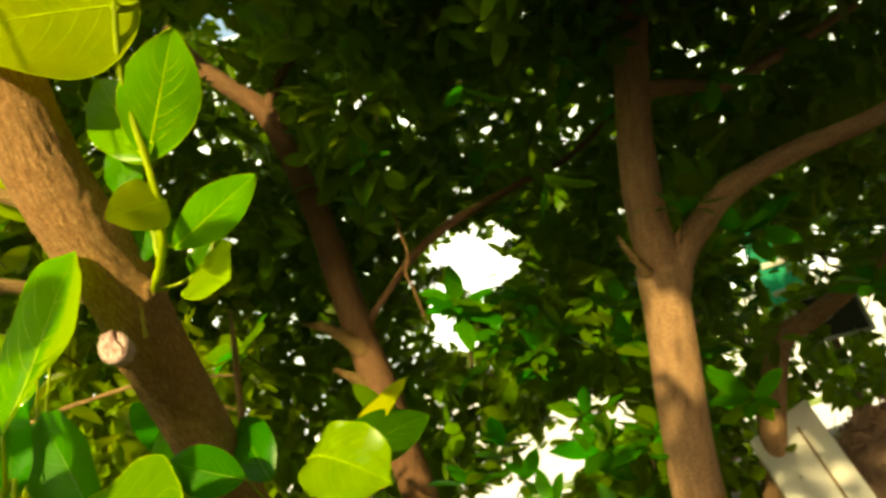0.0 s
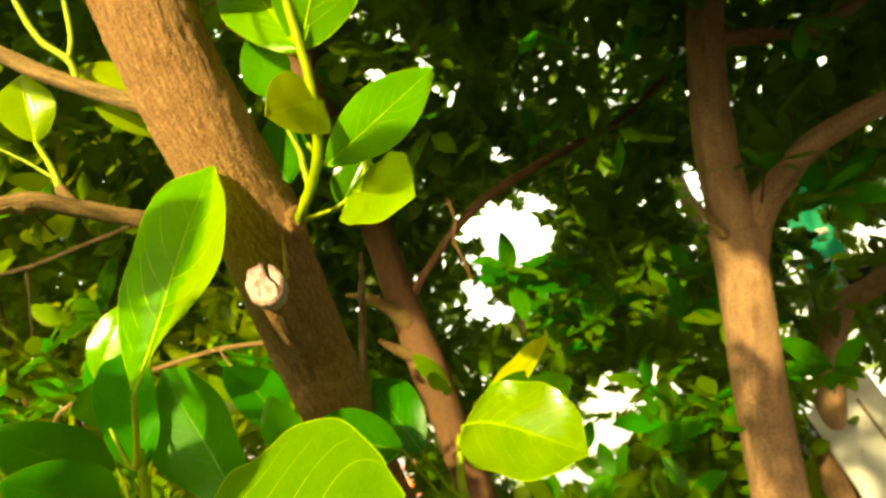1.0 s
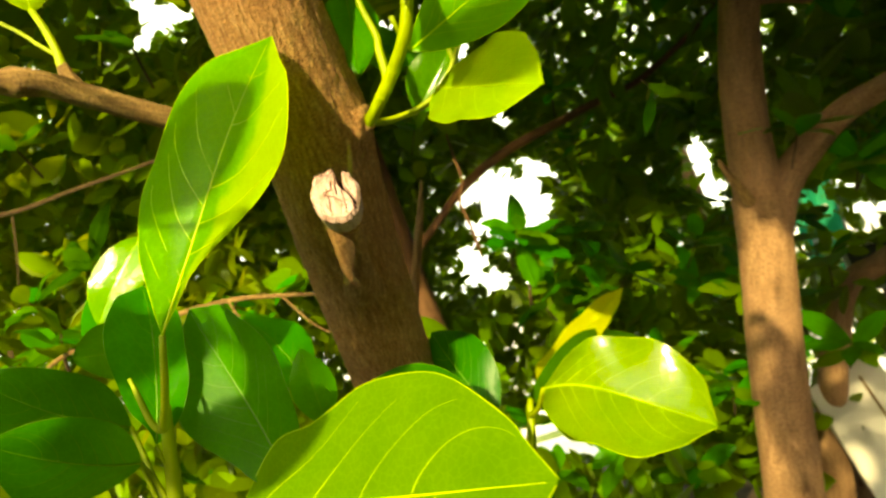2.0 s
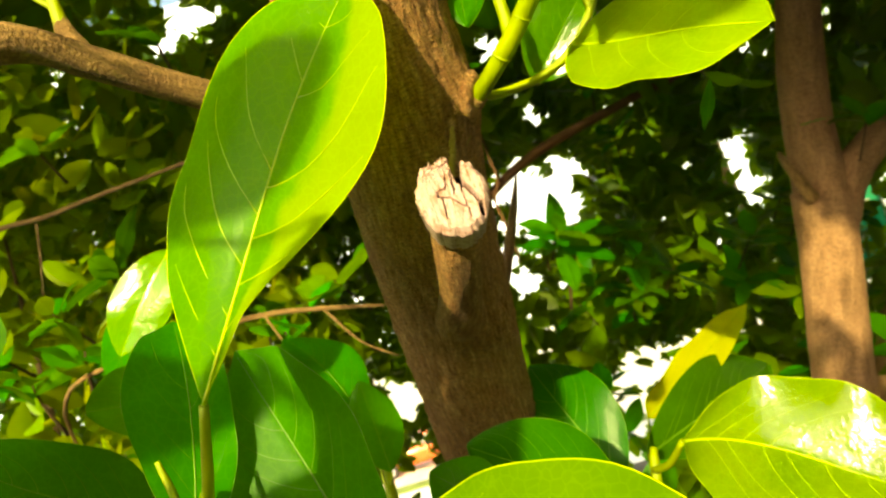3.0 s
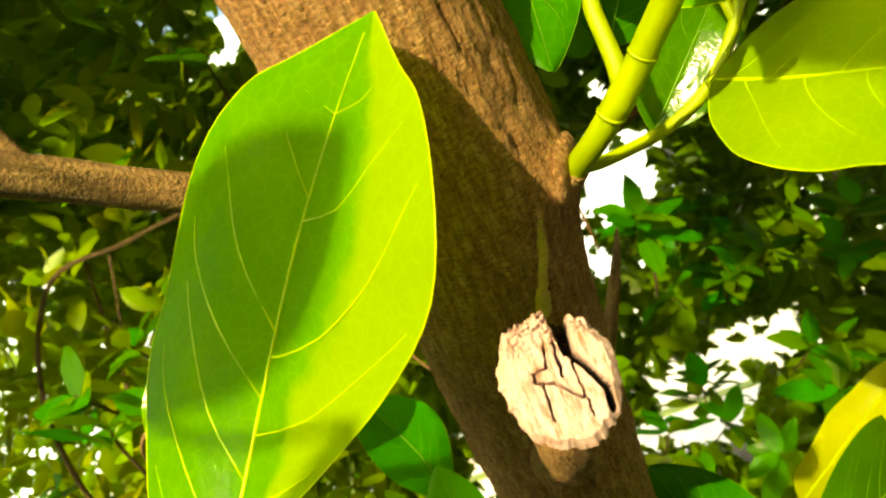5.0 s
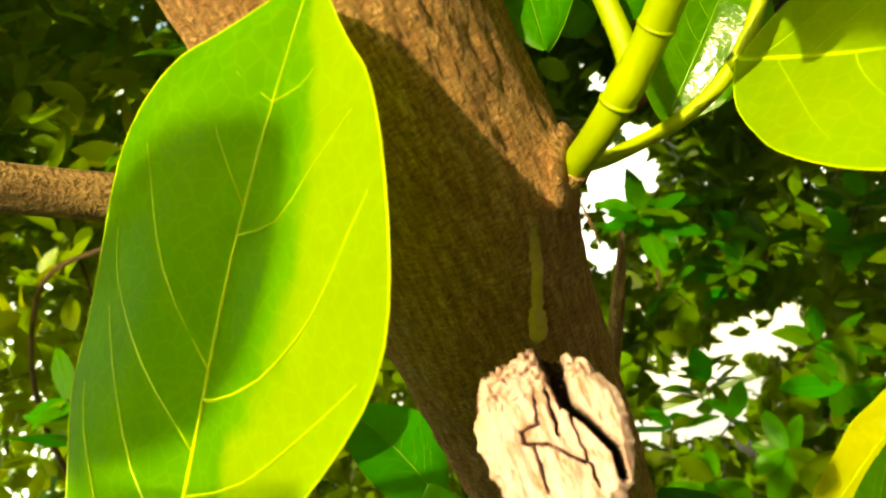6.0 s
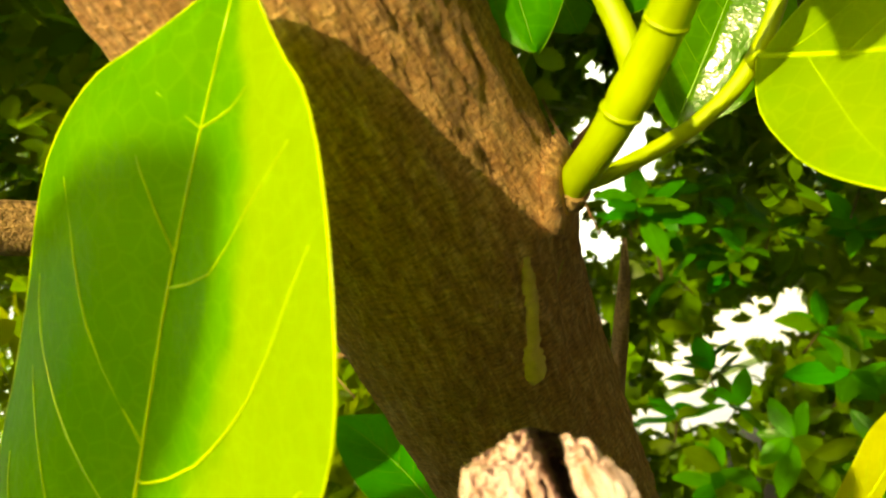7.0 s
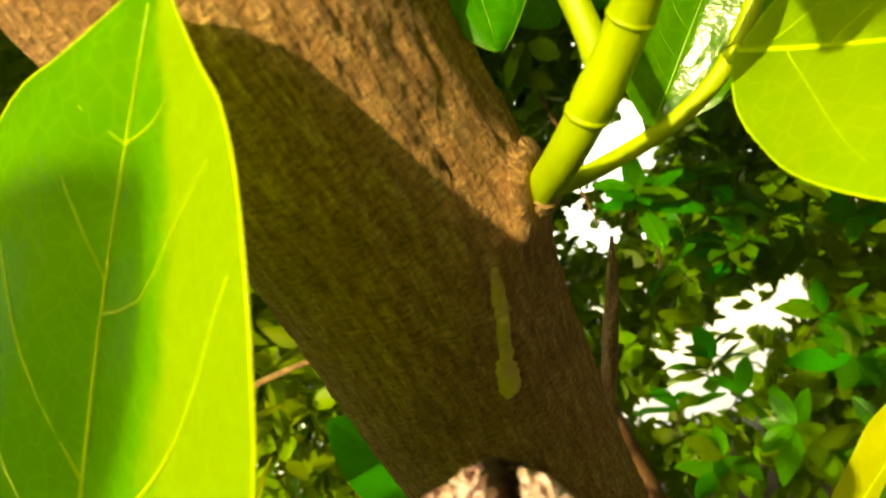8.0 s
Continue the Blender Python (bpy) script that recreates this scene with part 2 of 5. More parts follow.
SKY_GLOW = backdrop_material()
CONCRETE = rough_material("pale_concrete", (0.62, 0.60, 0.56), (0.74, 0.72, 0.68), 3, 0.85, 0.004)
WALL = rough_material("dull_plaster", (0.20, 0.18, 0.15), (0.28, 0.26, 0.22), 8, 0.9, 0.004)
GRASS = rough_material("verge_grass", (0.10, 0.17, 0.03), (0.22, 0.28, 0.06), 9, 0.9, 0.02)
MULCH = rough_material("bark_mulch", (0.16, 0.09, 0.06), (0.34, 0.21, 0.15), 30, 0.95, 0.01)
WHITE = rough_material("white_board", (0.66, 0.66, 0.64), (0.76, 0.76, 0.74), 6, 0.55, 0.001)
BLACK = rough_material("dark_board", (0.02, 0.022, 0.03), (0.035, 0.037, 0.05), 8, 0.4, 0.001)
TEAL = rough_material("teal_cloth", (0.0, 0.36, 0.20), (0.01, 0.46, 0.27), 12, 0.7, 0.004)
PAINT_RED = rough_material("red_paint", (0.60, 0.10, 0.035), (0.66, 0.12, 0.04), 2, 0.25, 0.0005)
RUBBER = rough_material("rubber", (0.02, 0.02, 0.02), (0.035, 0.035, 0.035), 20, 0.8, 0.002)
STEEL = rough_material("wheel_alloy", (0.5, 0.5, 0.5), (0.6, 0.6, 0.6), 10, 0.35, 0.0005, 0.8)
CARGLASS = rough_material("car_glass", (0.03, 0.04, 0.045), (0.05, 0.06, 0.065), 3, 0.08, 0.0002)


# ---- mesh helpers ----
def thing(name, at, label, category, group="", kind=""):
    ob = new(name)
    ob.location = at
    ob.empty_display_size = 0.02
    bpy.context.view_layer.update()
    return tagged(ob, label, category, group, kind)


def part(name, bm, material, parent=None, label="", smooth=True):
    """Links a bmesh, in world coordinates, as one mesh object under a thing or a part."""
    me = bpy.data.meshes.new(name)
    origin = Vector((0, 0, 0))
    if bm.verts:
        origin = sum((v.co for v in bm.verts), Vector()) / len(bm.verts)
        for v in bm.verts:
            v.co -= origin
    bm.to_mesh(me)
    bm.free()
    for p in me.polygons:
        p.use_smooth = smooth
    mats = material if isinstance(material, (list, tuple)) else [material]
    for mt in mats:
        me.materials.append(mt)
    ob = new(name, me)
    place_under(ob, parent, Matrix.Translation(origin))
    if label:
        tagged(ob, label)
    return ob


WORLD_OF = {}


def place_under(ob, parent, m):
    WORLD_OF[ob.name] = m
    if parent is not None:
        ob.parent = parent
        base = WORLD_OF.get(parent.name, Matrix.Translation(parent.location))
        ob.matrix_basis = base.inverted() @ m
    else:
        ob.matrix_basis = m


def spline(points, radii, step):
    """Points and radii along a smooth curve through the given ones."""
    p = [Vector(q) for q in points]
    p = [p[0] * 2 - p[1]] + p + [p[-1] * 2 - p[-2]]
    r = [radii[0]] + list(radii) + [radii[-1]]
    out = []
    for i in range(1, len(p) - 2):
        n = max(2, int((p[i + 1] - p[i]).length / step))
        for k in range(n):
            t = k / n
            a, b, c, d = p[i - 1], p[i], p[i + 1], p[i + 2]
            q = 0.5 * ((2 * b) + (c - a) * t + (2 * a - 5 * b + 4 * c - d) * t * t + (3 * b - a - 3 * c + d) * t ** 3)
            s = t * t * (3 - 2 * t)
            out.append((q, r[i] * (1 - s) + r[i + 1] * s))
    out.append((p[-2], r[-2]))
    return out


def tube(points, radii, step=0.01, sides=10, rough=0.0, wave=0.02, bm=None, knots=()):
    """A stem round a smooth curve, with uneven bark. UV in metres. knots: (index along 0..1, swelling)."""
    bm = bm or bmesh.new()
    uvl = bm.loops.layers.uv.verify()
    line = spline(points, radii, step)
    up = Vector((0.31, 0.17, 0.93))
    rings, lens, s = [], [], 0.0
    side = None
    for i, (q, r) in enumerate(line):
        d = (line[min(i + 1, len(line) - 1)][0] - line[max(i - 1, 0)][0]).normalized()
        side = (side - d * side.dot(d)).normalized() if side else d.cross(up).normalized()
        fwd = d.cross(side)
        if i:
            s += (q - line[i - 1][0]).length
        f = i / (len(line) - 1)
        swell = 1 + sum(a * math.exp(-((f - k) / w) ** 2) for k, a, w in knots)
        ring = []
        for j in range(sides):
            a = 2 * math.pi * j / sides
            n = side * math.cos(a) + fwd * math.sin(a)
            rr = r * swell
            if rough:
                rr *= 1 + rough * noise.noise(n * 1.3 + q * (wave / r)) + rough * 0.4 * noise.noise(n * 5 + q * (wave * 4 / r))
            ring.append(bm.verts.new(q + n * rr))
        rings.append(ring)
        lens.append(s)
    for i in range(len(rings) - 1):
        for j in range(sides):
            k = (j + 1) % sides
            f = bm.faces.new((rings[i][j], rings[i][k], rings[i + 1][k], rings[i + 1][j]))
            r = line[i][1]
            circ = 2 * math.pi * max(r, 0.001)
            for lp, (u, v) in zip(f.loops, ((j, i), (j + 1, i), (j + 1, i + 1), (j, i + 1))):
                lp[uvl].uv = (u / sides * circ, lens[v])
    for ring, flip in ((rings[0], True), (rings[-1], False)):
        c = bm.verts.new(sum((v.co for v in ring), Vector()) / sides)
        for j in range(sides):
            k = (j + 1) % sides
            bm.faces.new((ring[k], ring[j], c) if flip else (ring[j], ring[k], c))
    return bm


def box(size, at=(0, 0, 0), bevel=0.0, turn=None, bm=None):
    bm = bm or bmesh.new()
    m = Matrix.Translation(at) @ (turn or Matrix()) @ Matrix.Diagonal((*size, 1))
    made = bmesh.ops.create_cube(bm, size=1, matrix=m)["verts"]
    if bevel:
        edges = list({e for v in made for e in v.link_edges})
        bmesh.ops.bevel(bm, geom=edges, offset=bevel, segments=2, affect="EDGES")
    return bm


# ---- leaves ----
def leaf_frame(base, tip, normal):
    y = (Vector(tip) - Vector(base))
    length = y.length
    y.normalize()
    z = Vector(normal)
    z = (z - y * z.dot(y)).normalized()
    x = y.cross(z)
    m = Matrix((x, y, z)).transposed().to_4x4()
    m.translation = Vector(base)
    return m, length


def leaf_shape(length, width, arch, fold, widest, ripple, bow=0.0):
    """The blade's surface: u across (-1..1), v along (0..1)."""
    def half(v):
        v = min(max(v, 0.0), 1.0)
        body = math.sin(math.pi * v ** widest) ** 0.72 if 0 < v < 1 else 0.0
        return 0.5 * width * body * (1 - 0.16 * v ** 5)

    def at(u, v, lift=0.0):
        h = half(v)
        z = arch * length * 4 * v * (1 - v) * 0.5 + fold * abs(u) * h - 0.10 * u * u * h
        z += 0.04 * width * math.sin(9 * v + ripple + (1.3 if u > 0 else 0.0)) * u * u
        return Vector((u * h + bow * length * 4 * v * (1 - v), v * length, z + lift))
    return at, half


def uneven_shape(length, left, right, bow, arch, fold, curl, wave=0.0011):
    """A blade with an outline of its own on each side of the midrib: half-widths at the places STATIONS along it."""
    def side(vals, v):
        y = [0.0, *vals, 0.0]
        slope = [0.0] * len(y)
        for i in range(1, len(y) - 1):
            a, b = STATIONS[i] - STATIONS[i - 1], STATIONS[i + 1] - STATIONS[i]
            slope[i] = (a * a * (y[i + 1] - y[i]) + b * b * (y[i] - y[i - 1])) / (a * b * (a + b))
        slope[0] = (y[1] - y[0]) / (STATIONS[1] - STATIONS[0])
        slope[-1] = (y[-1] - y[-2]) / (STATIONS[-1] - STATIONS[-2])
        i = max(k for k in range(len(STATIONS) - 1) if STATIONS[k] <= v)
        h = STATIONS[i + 1] - STATIONS[i]
        t = (v - STATIONS[i]) / h
        return max(0.0, (2 * t ** 3 - 3 * t * t + 1) * y[i] + (t ** 3 - 2 * t * t + t) * h * slope[i] + (3 * t * t - 2 * t ** 3) * y[i + 1] + (t ** 3 - t * t) * h * slope[i + 1])

    def at(u, v, lift=0.0):
        v = min(max(v, 0.0), 1.0)
        k = 0 if u < 0 else 1
        w = side((left, right)[k], v) * (1 - 0.13 * math.sin(math.pi * max(0.0, v - 0.9) / 0.1))
        rise = fold[k] * abs(u) * w + curl[k] * u * u * w + wave * math.sin(17 * v + 2.0 * k) * u * u
        return Vector((bow * 4 * v * (1 - v) + u * w, v * length, arch[0] * 4 * v * (1 - v) + arch[1] * math.sin(2 * math.pi * v) + rise + lift))
    return at


def outline(left, right, bow, arch, fold, curl, wave=0.0011):
    return lambda length: uneven_shape(length, left, right, bow, arch, fold, curl, wave)


MARGIN = (0.01, 0.03, 0.06, 0.1, 0.15, 0.2, 0.28, 0.35, 0.42, 0.5, 0.58, 0.65, 0.72, 0.8, 0.86, 0.9, 0.92, 0.94, 0.96, 0.98, 0.995)
STATIONS = (0.0, 0.08, 0.2, 0.35, 0.5, 0.65, 0.8, 0.92, 1.0)


def leaf(parent, base, tip, normal, width, arch=0.1, fold=0.12, widest=1.1, material=None, label="", veins=7, stalk=None, bow=0.0, shape=None, lines=None):
    """One broad leaf with a midrib, side veins, a thin pale margin and, to the point stalk, a stalk."""
    m, length = leaf_frame(base, tip, normal)
    ripple = (base[0] * 91 + base[2] * 57) % 6.28
    at = shape(length) if shape else leaf_shape(length, width, arch, fold, widest, ripple, bow)[0]
    bm = bmesh.new()
    uvl = bm.loops.layers.uv.verify()
    nv, nu = 40, 16
    grid = [[bm.verts.new(at(2 * j / nu - 1, 0.004 + 0.992 * i / nv)) for j in range(nu + 1)] for i in range(nv + 1)]
    for i in range(nv):
        for j in range(nu):
            f = bm.faces.new((grid[i][j], grid[i][j + 1], grid[i + 1][j + 1], grid[i + 1][j]))
            for lp, (a, b) in zip(f.loops, ((j, i), (j + 1, i), (j + 1, i + 1), (j, i + 1))):
                lp[uvl].uv = (a / nu, b / nv)
    me = bpy.data.meshes.new("leaf")
    bm.to_mesh(me)
    bm.free()
    for p in me.polygons:
        p.use_smooth = True
    me.materials.append(material or LEAF_GREEN)
    blade = new("leaf", me)
    place_under(blade, parent, m)
    tagged(blade, label)

    def sub(name, pts, radii, mat, sides=6):
        b = tube(pts, radii, length / 26, sides)
        b.transform(m)
        part(name, b, mat, blade)

    k = width / 0.055
    pale = VEIN if material in (LEAF_YOUNG, LEAF_TALL, LEAF_YELLOW, LEAF_FRESH, LEAF_SHINE, LEAF_MID) else VEIN_GREEN
    sub("midrib", [at(0, 0.97 * i / 14, 0.00002 * k) for i in range(15)], [(0.00062 - 0.00050 * i / 14) * k for i in range(15)], pale)
    rng = random.Random(int(abs(base[0] + base[2] * 3) * 1e4))
    for line in lines or ():
        n = len(line) - 1
        thin = 0.62 if line[0][1] > 0.65 else 1.0
        sub("side_vein", [at(u, v, 0.00005 * k) for u, v in line], [(0.00025 - 0.00018 * w / n) * k * thin for w in range(n + 1)], pale, 5)
    for i in range(0 if lines else veins):
        for s in (-1, 1):
            v0 = 0.06 + 0.70 * (i + (0.0 if s < 0 else 0.45)) / veins + rng.uniform(-0.02, 0.02)
            reach = rng.uniform(0.78, 0.9)
            pts = [at(s * reach * q ** 0.92, min(0.97, v0 + 0.13 * q + 0.19 * q ** 1.6), -0.00004 * k) for q in [w / 12 for w in range(13)]]
            sub("side_vein", pts, [(0.00017 - 0.00012 * w / 12) * k for w in range(13)], pale, 5)
    for s in (-1, 1):
        sub("margin", [at(s, v) for v in MARGIN], [0.00015 * k] * len(MARGIN), pale, 5)
    if stalk is not None:
        b0 = Vector(base)
        q = Vector(stalk)
        mid = b0.lerp(q, 0.5) + Vector((0, 0, -0.08 * (b0 - q).length))
        part("leaf_stalk", tube([q, mid, b0], [0.0019 * k, 0.0016 * k, 0.0013 * k], 0.004, 8), STEM, blade)
    return blade

# ---- ground, road and distance ----
def ground_height(x, y):
    t = min(max((y - 5.2) / 9, 0), 1)
    t = t * t * (3 - 2 * t)
    near = max(0.0, 1 - math.hypot(x, y) / 12)
    return -4.1 * t + 0.03 * near * noise.noise(Vector((x * 0.9, y * 0.9, 0)))


def build_ground():
    bm = bmesh.new()
    xs = [-3000, -800, -200, -60, -25] + [i * 1.0 - 15 for i in range(31)] + [25, 60, 200, 800, 3000]
    ys = [-3000, -800, -200, -60, -20] + [i * 0.9 - 12 for i in range(46)] + [45, 80, 200, 800, 3000]
    g = [[bm.verts.new((x, y, ground_height(x, y))) for x in xs] for y in ys]
    for i in range(len(ys) - 1):
        for j in range(len(xs) - 1):
            bm.faces.new((g[i][j], g[i][j + 1], g[i + 1][j + 1], g[i + 1][j]))
    tagged(part("ground", bm, SOIL), "brown earth under the trees falling to a lower street", "ground", kind="structure")


build_ground()
tagged(part("road", box((160, 9.0, 0.3), (0, 29.5, -4.13), 0.03), CONCRETE, smooth=False), "sunlit pale concrete street below the slope", "road", kind="structure")
tagged(part("pavement", box((160, 5.0, 0.3), (0, 22.3, -4.06), 0.03), CONCRETE, smooth=False), "sunlit pale concrete pavement beside the street", "pavement", kind="structure")
tagged(part("verge", box((160, 0.9, 0.3), (0, 25.4, -4.04), 0.05), GRASS, smooth=False), "strip of dry green grass along the kerb", "verge", kind="structure")

tagged(part("backdrop", box((420, 1.0, 110), (0, 170, 45)), SKY_GLOW, smooth=False), "glowing white sheet standing for sky past the street", "sky", kind="structure")


# ---- the tree that the camera comes close to ----
TRUNK = [((-0.150, 1.25, -0.05), 0.050), ((-0.180, 1.02, 0.55), 0.042), ((-0.202, 0.80, 1.10), 0.032), ((-0.2124, 0.6247, 1.380), 0.0263), ((-0.2110, 0.5781, 1.440), 0.0275),
         ((-0.2093, 0.5356, 1.490), 0.0279), ((-0.2073, 0.5017, 1.530), 0.0280), ((-0.2042, 0.4678, 1.570), 0.0280), ((-0.2077, 0.4323, 1.610), 0.0275), ((-0.2112, 0.4010, 1.660), 0.0266),
         ((-0.2102, 0.3723, 1.720), 0.0258), ((-0.2091, 0.3374, 1.800), 0.0248), ((-0.24, 0.27, 2.02), 0.023), ((-0.30, 0.22, 2.35), 0.021)]
near_tree = thing("fig_tree", (-0.150, 1.23, 0.0), "leaning brown tree with a broken stub and bright young shoots", "tree")


def on_trunk(p, out=0.0):
    """The point of the trunk's surface beside p."""
    p = Vector(p)
    q, r = min(spline([a for a, b in TRUNK], [b for a, b in TRUNK], 0.004), key=lambda c: (c[0] - p).length)
    return q + (p - q).normalized() * (r + out)


# the trunk swells where the green shoot leaves it
collar = Vector((-0.1765, 0.4600, 1.5545))
foot = on_trunk(collar)
TRUNK_SIDES = 128
trunk_mesh = tube([p for p, r in TRUNK], [r for p, r in TRUNK], 0.002, TRUNK_SIDES, 0.035, 0.012)
trunk_line = [c for c, r in spline([p for p, r in TRUNK], [r for p, r in TRUNK], 0.002)]
trunk_way = Vector((0.03, -0.65, 0.76)).normalized()
for i, v in enumerate(trunk_mesh.verts):
    near = (v.co - foot).length
    if near < 0.08:
        v.co += (collar - foot) * (0.62 * math.exp(-(near / 0.011) ** 2) + 0.38 * math.exp(-(near / 0.026) ** 2))
    ring = i // TRUNK_SIDES
    if ring >= len(trunk_line) or not 1.25 < v.co.z < 2.0:
        continue
    # long low ridges of the bark, broken into short plates
    n = (v.co - trunk_line[ring]).normalized()
    at = trunk_way * (ring * 0.002)
    twist = n * 7.5 + at * 30
    lift = 0.0014 * (0.30 - abs(noise.noise(twist))) + 0.0009 * noise.noise(n * 17 + at * 75) + 0.0007 * noise.noise(n * 24 + at * 260)
    v.co += n * lift
trunk_skin = [v.co.copy() for v in trunk_mesh.verts]
part("trunk", trunk_mesh, BARK, near_tree, "leaning trunk with finely streaked brown bark")
part("shoot_collar", tube([foot.lerp(collar, 0.5), foot.lerp(collar, 0.85), collar], [0.0095, 0.0080, 0.0054], 0.0008, 32, 0.18, 0.03), BARK, near_tree, "swollen pale bark collar at the shoot's foot")
# long scar under the shoot


def on_bark(p, sink):
    """The nearest place of the finished bark to p, moved a little inwards."""
    p = Vector(p)
    q = min(trunk_skin, key=lambda c: (c - p).length)
    return q + (on_trunk(p, -0.02) - q).normalized() * sink


scar = part("bark_scar", tube([on_bark(q, 0.0015) for q in ((-0.1887, 0.4584, 1.5466), (-0.1905, 0.4606, 1.5425), (-0.1922, 0.4631, 1.5384), (-0.1945, 0.4668, 1.5324), (-0.1962, 0.4717, 1.5257), (-0.1955, 0.4735, 1.5240))], [0.0016, 0.0019, 0.0023, 0.0023, 0.0029, 0.0019], 0.0005, 20, 0.30, 0.03), SCAR, near_tree, "narrow yellowish scar in the bark")
part("scar_ridge", tube([on_bark(q, 0.0003) for q in ((-0.1814, 0.4673, 1.5488), (-0.1840, 0.4668, 1.5450), (-0.1864, 0.4662, 1.5411), (-0.1895, 0.4670, 1.5360))], [0.0002, 0.0004, 0.0005, 0.0003], 0.0006, 8, 0.35, 0.03), SCAR, scar)


def to_line(p, line):
    """How far the point p lies from a bent line, in the plane."""
    best = 9.0
    for a, b in zip(line, line[1:]):
        a, b = Vector(a), Vector(b)
        k = min(max((p - a).dot(b - a) / (b - a).length_squared, 0), 1)
        best = min(best, (a + (b - a) * k - p).length)
    return best


# cracks in the stub's end, across and up, in its radius
CLEFT = ((0.27, 0.36), (0.46, 0.06), (0.66, -0.40), (0.62, -0.72))
CRACKS = (((0.10, 0.60), (0.05, 0.02)), ((-0.08, 0.55), (-0.14, 0.22), (-0.40, 0.19), (-0.38, 0.04), (-0.10, -0.06), (0.24, -0.42)),
          ((-0.29, -0.02), (-0.33, -0.60)), ((0.27, 0.20), (0.30, -0.72)))


def broken_stub(root, end, radius):
    """A dead branch stub: bark sleeve and a cracked, splintered end of pale wood with a notch."""
    root, end = Vector(root), Vector(end)
    d = (end - root).normalized()
    d = (d + Vector((0, -0.9, 0.12))).normalized()
    up = (Vector((0, 0, 1)) - d * d.z).normalized()
    x = up.cross(d) * -1
    x = x if x.x > 0 else -x
    stub = part("branch_stub", tube([root, root.lerp(end, 0.45) + Vector((0, 0.0, -0.004)), root.lerp(end, 0.75) + Vector((0, 0.0, -0.002)), end - d * 0.019, end - d * 0.0145], [radius * 1.0, radius * 0.70, radius * 0.74, radius * 0.86, radius * 0.88], 0.0015, 48, 0.10, 0.02), BARK, near_tree, "dead branch stub with a broken pale end")
    bm = bmesh.new()
    spokes, rings = 260, 72
    dark = {}
    grid = []
    for i in range(rings + 7):
        ring = []
        for j in range(spokes):
            a = 2 * math.pi * j / spokes
            c, s = math.cos(a), math.sin(a)
            edge = 1 + 0.09 * noise.noise(Vector((c * 2, s * 2, 1.7))) + 0.05 * noise.noise(Vector((c * 9, s * 9, 4.1))) + 0.022 * noise.noise(Vector((c * 26, s * 26, 2.2)))
            f = min(i / rings, 1.0)
            p = Vector((c * f * edge, s * f * edge * 1.15))
            h = 0.0010 * noise.noise(Vector((p.x * 2.2, p.y * 1.6, 7))) + 0.0004 * noise.noise(Vector((p.x * 11, p.y * 3.2, 3))) + 0.00022 * noise.noise(Vector((p.x * 34, p.y * 11, 5)))
            h += 0.0022 * max(0.0, p.y - 0.45) * (1 + 2.2 * noise.noise(Vector((p.x * 17, p.y * 17, 9))))
            h -= 0.0022 * max(0.0, f - 0.86) / 0.14
            # the notch between the two lobes opens upwards, and a cleft goes on below it
            open_at = 0.05 + 0.11 * max(0.0, p.y - 0.34)
            off = abs(p.x - (0.27 + 0.06 * (p.y - 0.34)) + 0.03 * noise.noise(Vector((p.y * 8, 0, 1))))
            cut = max(0.0, 1 - max(0.0, off - open_at) / 0.05) if p.y > 0.30 else 0.0
            cut = max(cut, min(1.0, max(0.0, 1.5 - to_line(p, CLEFT) / 0.05)))
            h -= 0.013 * cut
            for n, line in enumerate(CRACKS):
                q = p + Vector((0.03 * noise.noise(Vector((p.y * 9, n, 0))), 0.03 * noise.noise(Vector((p.x * 9, n, 5)))))
                h -= 0.005 * min(1.0, max(0.0, 1.5 - to_line(q, line) / (0.015 + 0.016 * noise.noise(Vector((p.x * 5, p.y * 5, n))))))
            # crack and notch floors take dark wood: shade put into the colour
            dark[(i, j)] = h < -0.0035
            back = max(0, i - rings) * 0.0022
            shrink = 1 - 0.012 * max(0, i - rings)
            ring.append(bm.verts.new(end + (x * p.x + up * p.y) * radius * shrink + d * (h - back)))
        grid.append(ring)
    for i, (a, b) in enumerate(zip(grid, grid[1:])):
        for k in range(spokes):
            f = bm.faces.new((a[k], a[(k + 1) % spokes], b[(k + 1) % spokes], b[k]))
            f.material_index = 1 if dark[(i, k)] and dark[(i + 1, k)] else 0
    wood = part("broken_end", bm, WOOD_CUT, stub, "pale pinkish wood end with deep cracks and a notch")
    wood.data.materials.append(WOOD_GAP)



broken_stub((-0.2070, 0.5100, 1.4800), (-0.1962, 0.4120, 1.5150), 0.0106)

part("pale_patch", tube([on_bark(q, 0.0036) for q in ((-0.226, 0.372, 1.730), (-0.226, 0.376, 1.722), (-0.225, 0.380, 1.714), (-0.224, 0.384, 1.707))], [0.002, 0.0052, 0.0056, 0.003], 0.0008, 18, 0.3, 0.03), WOOD_CUT, near_tree, "raised pale patch on the bark")

